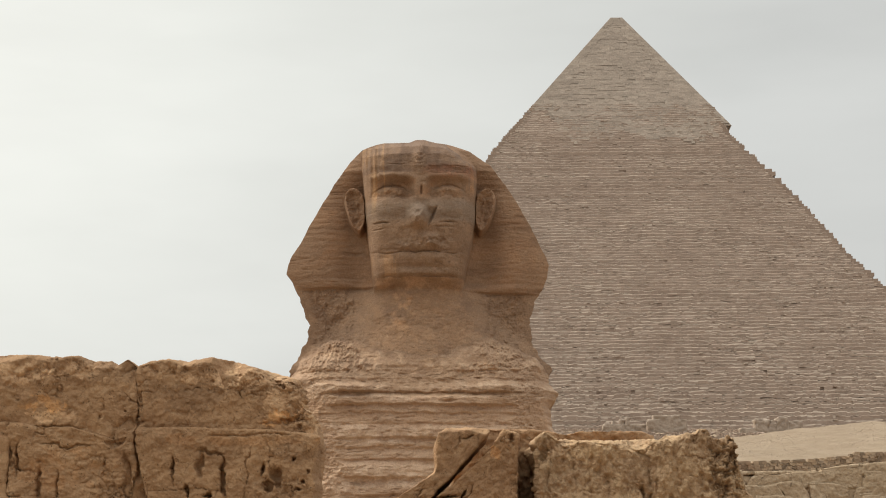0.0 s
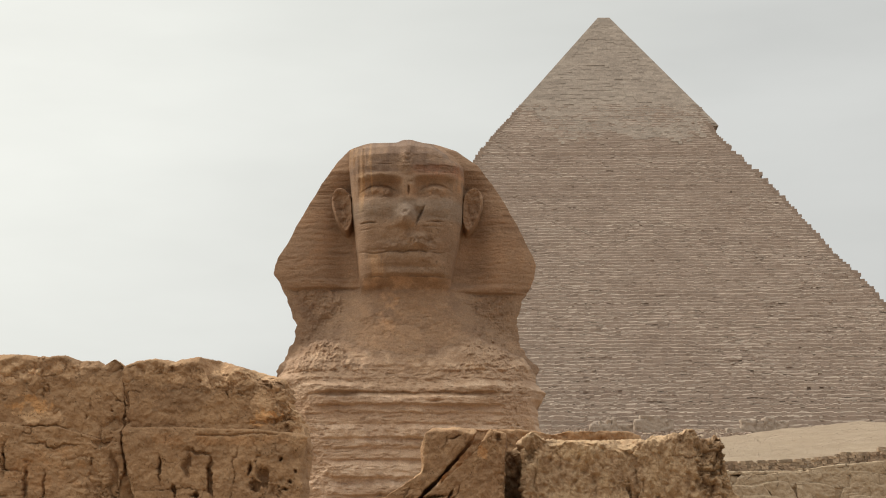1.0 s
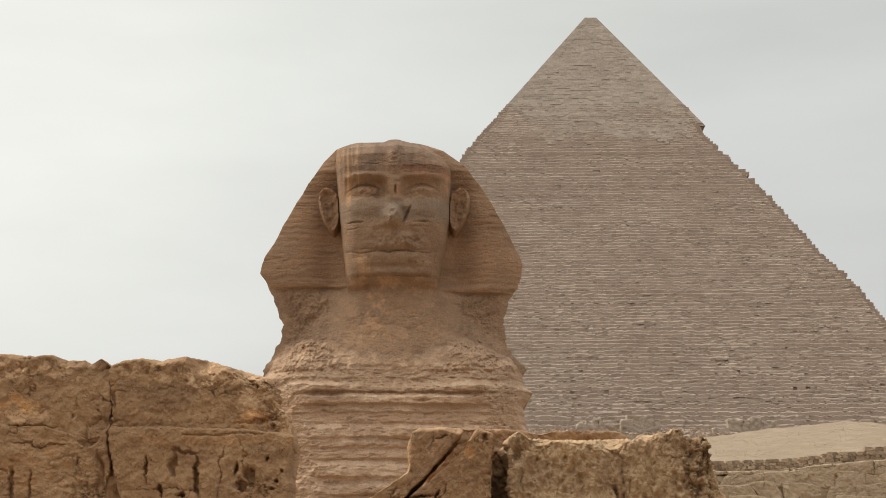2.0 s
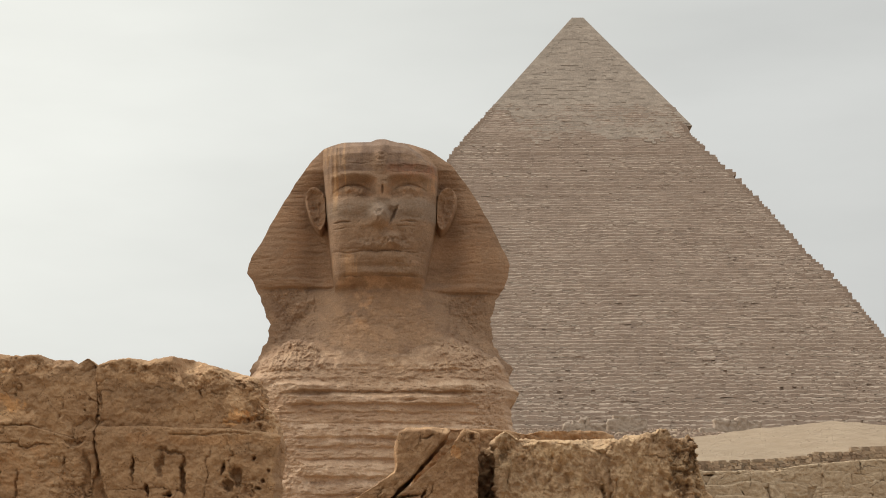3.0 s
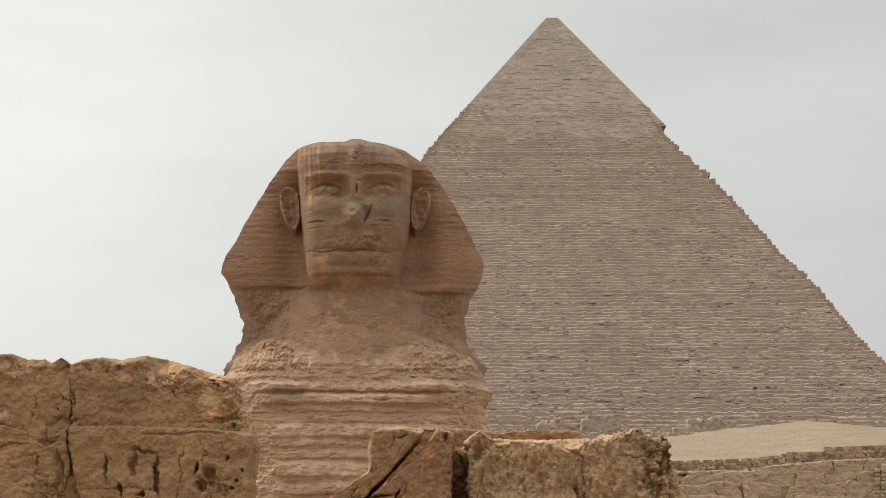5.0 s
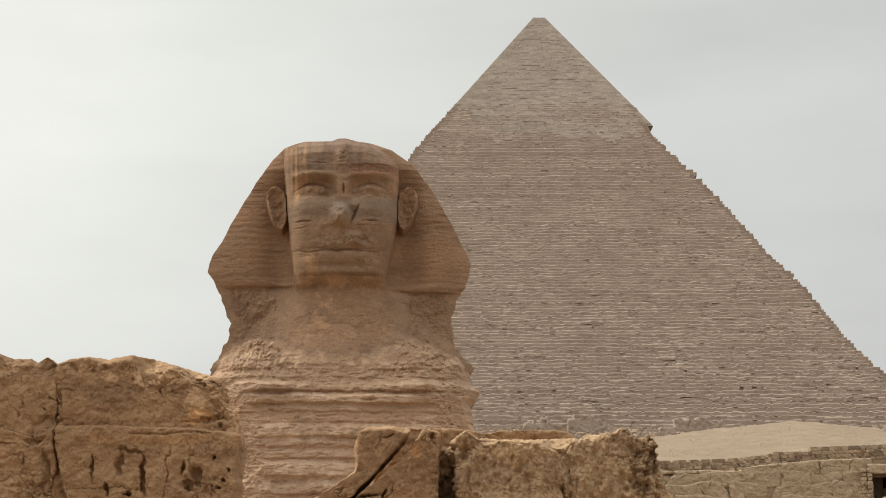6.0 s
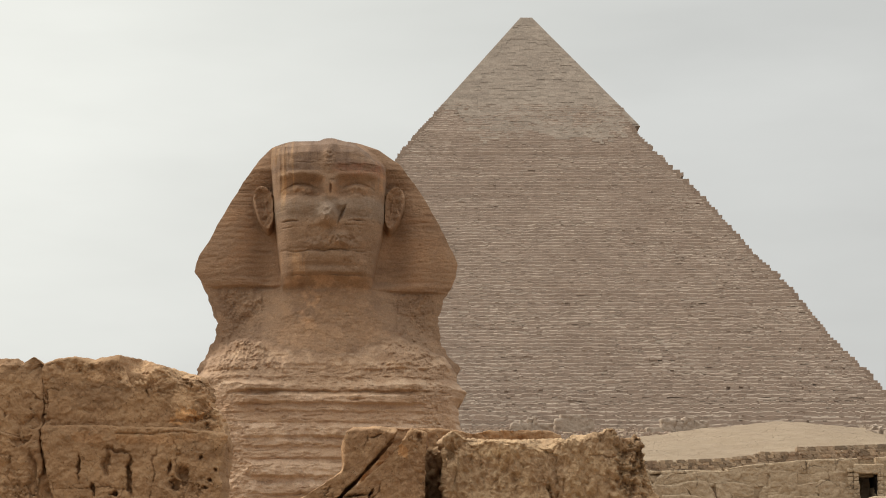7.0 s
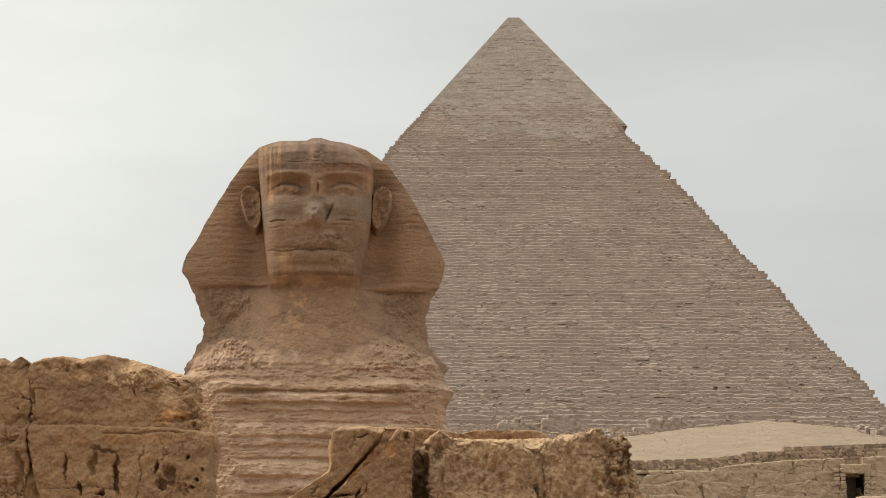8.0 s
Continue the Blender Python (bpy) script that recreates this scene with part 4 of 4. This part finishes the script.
def make_right_blocks():
    Y, low = 52.0, 4.6
    wall = base("ruined_wall", 3.19, 53.5, 0.0, "low broken stretch of crumbling limestone temple blocks", "wall")
    pale, ochre, dusk = (1.30, 1.32, 1.32), (1.35, 1.15, 0.90), (0.78, 0.76, 0.74)
    top1 = line([(-1.18, 6.36), (-0.20, 6.33), (-0.10, 6.58), (0.10, 6.67), (0.58, 6.69), (1.08, 6.67), (1.45, 6.61), (1.78, 6.53)])
    crack = line([(0.0, -1.79), (4.89, -0.70), (5.11, -0.24), (5.38, 0.16), (5.86, 0.67), (6.13, 0.93), (6.48, 1.20), (6.67, 1.30)])
    # pale on its left rim and top paints the sunlit edges into the colour
    rock("block", line([(0.0, -2.29), (4.89, -1.40), (5.14, -1.02), (5.48, -0.52), (5.73, -0.17), (6.26, -0.20), (6.67, -0.03)]), lambda z: crack(z) - 0.02,
         Y, Y + 3, low, top1, M_WALL, wall, cell=0.02, round_=0.11, big=0.05, small=0.04, seed=11, cracks=0.06, bevels=((-0.30, 1.52, 0.10, 0.5),), pits=((0.55, 6.44, 0.12, 0.02, 0.15),),
         tints=((0.33, 6.01, 0.6, 0.6, (0.84, 0.82, 0.82)), (-0.18, 6.01, 0.10, 0.45, pale), (0.20, 6.67, 0.6, 0.05, pale)))
    rock("block", lambda z: crack(z) + 0.03, 1.68, Y + 0.05, Y + 4.3, low, top1, M_WALL, wall, cell=0.02, round_=0.06, big=0.06, small=0.04, seed=12, cracks=0.06, bevels=((1.20, 1.89, 0.12, 0.5),),
         pits=((0.07, 5.16, 0.25, 0.03, 0.3), (0.45, 5.19, 0.02, 0.12, 0.3), (1.51, 6.43, 0.05, 0.12, 0.15)), crumble=((1.51, 6.13, 0.18, 0.4, 0.05),),
         tints=((1.18, 6.13, 0.14, 0.15, ochre), (1.20, 5.51, 0.9, 0.6, (0.86, 0.84, 0.84))))
    top2 = line([(1.90, 6.19), (2.02, 6.41), (2.14, 6.53), (2.28, 6.61), (2.50, 6.43), (3.33, 6.39), (4.02, 6.37), (4.58, 6.43), (4.78, 6.38), (4.96, 6.51), (5.21, 6.47), (5.40, 6.53), (5.61, 6.56), (5.69, 6.67),
                 (5.86, 6.64), (5.98, 6.43), (6.21, 6.42), (6.31, 6.51), (6.45, 6.46), (6.71, 6.26)])
    rock("block", line([(6.51, 2.00), (6.26, 2.07), (5.76, 2.10), (5.01, 2.13), (0.0, 2.13)]), 4.86, Y + 0.03, Y + 4.3, low, top2, M_ROUGH, wall, cell=0.018, round_=0.06, big=0.15, small=0.09, seed=13, stretch=(1, 1, 0.55), cracks=0.05, bevels=((2.52, 4.83, 0.16, 0.6),), crumb=0.02,
         pits=((2.23, 6.13, 0.08, 0.25, 0.2), (3.63, 5.51, 0.12, 0.12, 0.12), (4.44, 5.26, 0.03, 0.2, 0.2)),
         tints=((3.20, 6.13, 0.9, 0.3, (1.15, 1.15, 1.12)), (2.20, 5.63, 0.2, 0.5, dusk)))
    rock("block", 4.57, line([(6.53, 6.50), (6.13, 6.57), (5.73, 6.68), (5.26, 6.81), (5.01, 6.84), (0.0, 6.88)]), Y - 0.02, Y + 3, low, top2, M_ROUGH, wall, cell=0.018, round_=0.07, big=0.15, small=0.095, seed=14, stretch=(1, 1, 0.55), cracks=0.05, bevels=((4.46, 5.52, 0.16, 0.5),), crumb=0.02,
         crumble=((6.26, 5.88, 0.4, 0.9, 0.12),), tints=((6.20, 5.88, 0.35, 0.8, dusk), (5.08, 6.41, 0.25, 0.10, pale), (5.77, 6.48, 0.3, 0.12, dusk)))
    rear = line([(-0.05, 6.96), (1.29, 6.92), (2.37, 6.89), (2.91, 6.80), (3.32, 6.88), (3.72, 6.89), (4.80, 6.85), (5.04, 6.76)])
    rock("block", 0.22, 5.04, 56.0, 57.5, 4.6, rear, M_WALL, wall, cell=0.03, round_=0.04, big=0.05, small=0.05, seed=15, crumb=0.04)
    rock("block", -1.05, 6.75, Y + 0.05, Y + 5.5, 0.0, low + 0.02, M_WALL, wall, cell=0.2, big=0.06, small=0.03, seed=16, depth_cells=4)


make_left_wall()
make_right_blocks()


# ---- rock-cut ledge with a tomb door and low rubble walls ----
def make_cliff():
    Y = 150.0
    rng = np.random.default_rng(5)
    cliff = base("rock_cliff", 29.07, 151, 0, "tan bedded limestone rock face cracked into large blocks", "cliff", kind="structure")
    foot = line([(10.98, 10.98), (19.09, 11.00), (23.42, 11.05), (26.00, 11.42), (28.87, 11.68), (35.53, 11.99), (44.14, 12.09)])
    d0, d1 = 32.71, 33.81
    beds = [11.01, 10.17, 9.31, 8.23, 7.15, 5.0, 2.6, 0.0]
    for r in range(len(beds)):
        x = 9.46 + 0.9 * (r % 2)
        while x < 42.31:
            w = float(rng.uniform(1.1, 3.4))
            a, b = x, x + w
            x += w
            wave = float(rng.uniform(0, 6))
            bedline = lambda z0, k: (lambda xx: z0 + 0.16 * np.sin(xx * 0.8 + k * 2.1) + 0.06 * np.sin(xx * 2.3 + k))
            upper = foot if r == 0 else bedline(beds[r - 1], r - 1)
            zb = beds[r] - (0.25 if r < len(beds) - 1 else 0)
            spans = [(a, b)]
            if r < 5 and a < d1 and b > d0:       # leave the doorway free
                spans = [(c0, c1) for c0, c1 in ((a, d0), (d1, b)) if c1 - c0 > 0.3]
            for c0, c1 in spans:
                tilt = float(rng.uniform(-0.8, 0.8)) if len(spans) == 1 and (c0, c1) == (a, b) and abs(a - d0) > 6 else 0.0
                hi = beds[r] + 1.0
                rock("block", line([(zb, c0 - 0.02), (hi, c0 + tilt - 0.02)]), line([(zb, c1 + 0.02), (hi, c1 + tilt + 0.02)]), Y + float(rng.uniform(-0.07, 0.07)) + 0.14 * (2 - r), Y + 3.0, zb, upper, M_CLIFF, cliff,
                     cell=0.06 if r < 4 else 0.3, round_=0.10, big=0.10, small=0.06, seed=r * 7 + c0, depth_cells=5, cracks=0.10)
    # the mass of the rock behind the cracked blocks
    for c0, c1 in ((9.46, d0 - 0.3), (d1 + 0.3, 42.31)):
        rock("bedrock", c0, c1, Y + 0.32, Y + 3.2, 0.0, lambda x: foot(x) - 0.25, M_CLIFF, cliff, cell=0.12, round_=0.2, big=0.1, small=0.08, seed=c0, depth_cells=4)
    # the chamber behind the doorway, its shade painted in as near-black rock
    zd0, zd1 = 9.17, 10.83
    door = base("tomb_door", (d0 + d1) / 2, 151, zd0, "dark open doorway cut into the tan rock face", "doorway", kind="structure")
    def slab(x0, x1, y0, y1, z0, z1, m, nm):
        v = [(x, y, z) for z in (z0, z1) for y in (y0, y1) for x in (x0, x1)]
        ob = piece(nm, v, [(0, 2, 3, 1), (4, 5, 7, 6), (0, 1, 5, 4), (2, 6, 7, 3), (0, 4, 6, 2), (1, 3, 7, 5)], m, door)
        lay_tint(ob.data, np.ones((8, 3)))
        return ob
    slab(d0 - 0.6, d1 + 0.6, 155.0, 155.3, zd0 - 0.5, zd1 + 0.5, M_DARK, "back_wall")
    slab(d0 - 0.3, d0 - 0.02, 150.2, 155.0, zd0 - 0.4, zd1 + 0.3, M_DARK, "jamb")
    slab(d1 + 0.02, d1 + 0.3, 150.2, 155.0, zd0 - 0.4, zd1 + 0.3, M_DARK, "jamb")
    slab(d0 - 0.6, d1 + 0.6, 150.25, 155.0, zd1 + 0.02, zd1 + 0.3, M_DARK, "ceiling_slab")
    slab(d0 - 0.6, d1 + 0.6, 150.25, 155.0, zd0 - 0.5, zd0 - 0.2, M_DARK, "floor_slab")
    rock("lintel", d0 - 0.35, d1 + 0.5, 149.96, 151.5, zd1 - 0.02, zd1 + 0.62, M_CLIFF, door, cell=0.06, round_=0.1, big=0.05, small=0.05, seed=33, depth_cells=5)
    for k in range(14):                     # small stones built up beside the opening
        zz = zd0 + 0.1 + (k % 7) * 0.27
        for side in (0, 1):
            x0 = (d0 - 0.42 - 0.38 * (k // 7)) if side == 0 else (d1 + 0.05 + 0.38 * (k // 7))
            rock("stone", x0 + 0.01, x0 + 0.36, 149.90 + 0.14 * float(rng.random()), 150.6, zz, zz + 0.26, M_CLIFF, door, cell=0.05, round_=0.035, big=0.05, small=0.05, seed=k + side * 20, depth_cells=3, cracks=0)
    rock("boulder", 32.47, 35.18, 147.5, 148.8, 5.0, line([(32.47, 8.95), (33.02, 9.25), (34.76, 9.28), (35.18, 9.05)]), M_CLIFF, None, "", cell=0.1, round_=0.3, big=0.1, small=0.05, seed=31)
    tagged(bpy.data.objects["boulder"], "rounded tan boulder below the tomb door", "boulder")


def stone_wall(name, top, bottom, x0, x1, y, label, seed, long_=(0.22, 0.52), high=0.22):
    """A low wall of rough squared stones in courses."""
    rng = np.random.default_rng(seed)
    wall = base(name, (x0 + x1) / 2, y + 0.4, float(bottom(np.array([(x0 + x1) / 2]))[0]), label, "wall", "rubble walls")
    rock("wall_core", x0, x1, y + 0.10, y + 0.75, float(np.min(bottom(np.linspace(x0, x1, 30)))) - 0.3, lambda x: top(x) - 0.10, M_CLIFF, wall, cell=0.15, round_=0.03, big=0.03, small=0.04, seed=seed, depth_cells=3, cracks=0)
    kinds = []
    for k in range(10):
        a, q = lattice(3, 2, 3)
        c = a * 2 - 1
        p = c * (1 - 0.06 * (np.abs(c).sum(1) > 2.5))[:, None] / 2 + 0.03 * fbm(c, 1.7, 2, 0.5, seed + k)[:, None] * c
        kinds.append(mesh_of("stone", p, q, M_BRICKY, smooth=False))
    course = 0
    x = x0
    while x < x1:
        w = float(rng.uniform(*long_))
        zt, zb = float(top(np.array([x + w / 2]))[0]), float(bottom(np.array([x + w / 2]))[0])
        n = max(1, round((zt - zb) / high))
        h = (zt - zb) / n
        for k in range(n):
            if k == n - 1 and rng.random() < 0.02:
                continue
            ob = new("stone", kinds[int(rng.integers(10))])
            ob.parent = wall
            ob.matrix_parent_inverse = Matrix.Identity(4)
            ob.location = (x + w / 2 + float(rng.uniform(-0.1, 0.1)) + (k % 2) * 0.15 - wall.location.x, y + 0.4 + float(rng.uniform(-0.03, 0.03)) - wall.location.y, zb + (k + 0.5) * h - wall.location.z)
            ob.scale = (w * 1.03, 0.8, h * 1.03)
            ob.rotation_euler = (0, 0, float(rng.uniform(-0.04, 0.04)))
        x += w


def make_low_walls():
    lo_t = line([(11.00, 11.61), (19.13, 11.67), (23.46, 11.82), (26.12, 12.05), (26.27, 12.27), (28.92, 12.28), (35.59, 12.55), (44.22, 12.76)])
    lo_b = line([(11.00, 10.92), (19.12, 10.94), (23.45, 10.98), (26.03, 11.36), (28.91, 11.62), (35.57, 11.93), (44.19, 12.02)])
    stone_wall("rubble_wall", lo_t, lo_b, 16.85, 41.23, 151.0, "long low wall of rough tan stones along the rock ledge", 3)
    up_b = line([(29.27, 12.39), (36.01, 12.67), (44.75, 12.88)])
    up_t = line([(29.28, 12.68), (36.02, 12.93), (44.76, 13.14)])
    stone_wall("rubble_wall", up_t, up_b, 29.27, 41.73, 152.6, "upper tier of rough tan stone wall on the ledge", 4, (0.24, 0.55), 0.20)


make_cliff()
make_low_walls()


# ---- far ruins at the pyramid's foot ----
def make_ruins():
    def ruin(label, blocks, y, seed):
        x0 = min(b[0] for b in blocks)
        ob = base("temple_ruin", x0, y, float(ground_height(np.array([x0]), np.array([y]))[0]), label, "ruin", "far temple ruins")
        for k, (a, b, zt) in enumerate(blocks):
            rock("block", a, b, y, y + 5, float(PROFILE(y)) - 1.0, zt, M_CHIPS, ob, cell=0.4, round_=0.2, big=0.35, small=0.35, seed=seed + k, depth_cells=3)
    ruin("far broken stone ruin at the pyramid's foot", [(40.31, 41.72, 46.6), (42.29, 43.42, 47.0), (44.12, 45.39, 47.5),
          (45.39, 46.80, 47.9), (40.0, 50.89, 46.29)], 585.0, 40)
    ruin("far rounded mass of ruined masonry", [(50.59, 60.37, 47.04), (51.99, 58.70, 48.01)], 580.0, 50)
    ruin("far low walls of a ruined temple", [(72.22, 76.34, 44.21), (75.79, 79.36, 46.41), (79.63, 81.28, 46.00), (81.28, 83.89, 46.82),
          (83.89, 87.32, 45.86), (76.06, 85.95, 45.45), (68.10, 74.96, 42.98)], 570.0, 60)


make_ruins()


# ---- loose stones ----
def scatter(name, label, n, xs, ys, size, material, seed, flat=0.75):
    """Loose angular stones on the ground, in one mesh."""
    rng = np.random.default_rng(seed)
    x, y = rng.uniform(*xs, n), rng.uniform(*ys, n)
    z = ground_height(x, y)
    s = size[0] * (size[1] / size[0]) ** (rng.random(len(x)) ** 3)
    cube, quads = lattice(1, 1, 1)
    cube = cube - 0.5
    v = cube[None] * rng.uniform(0.6, 1.2, (len(x), 1, 3)) + rng.normal(0, 0.12, (len(x), 8, 3))
    t = rng.uniform(0, 6.28, len(x))
    vx, vy = v[:, :, 0] * np.cos(t)[:, None] - v[:, :, 1] * np.sin(t)[:, None], v[:, :, 0] * np.sin(t)[:, None] + v[:, :, 1] * np.cos(t)[:, None]
    v = np.stack([vx, vy, v[:, :, 2] * flat + 0.12], 2) * s[:, None, None] + np.stack([x, y, z], 1)[:, None]
    f = (quads[None] + 8 * np.arange(len(x))[:, None, None]).reshape(-1, 4)
    ob = piece(name, v.reshape(-1, 3), f, material)
    tagged(ob, label, "stones", kind="stuff")


scatter("loose_stones", "small pale stones strewn over the sandy mound", 45000, (14, 60), (160, 202), (0.02, 0.07), M_CHIPS, 71, flat=0.25)
scatter("stone_debris", "fallen stone rubble at the foot of the pyramid", 12000, (-30, 190), (430, 640), (0.25, 1.1), M_CORE, 72)
scatter("broken_stones", "heap of broken tan stones beside the mound", 260, (41.80, 48.63), (186, 195), (0.25, 0.9), M_CHIPS, 73)
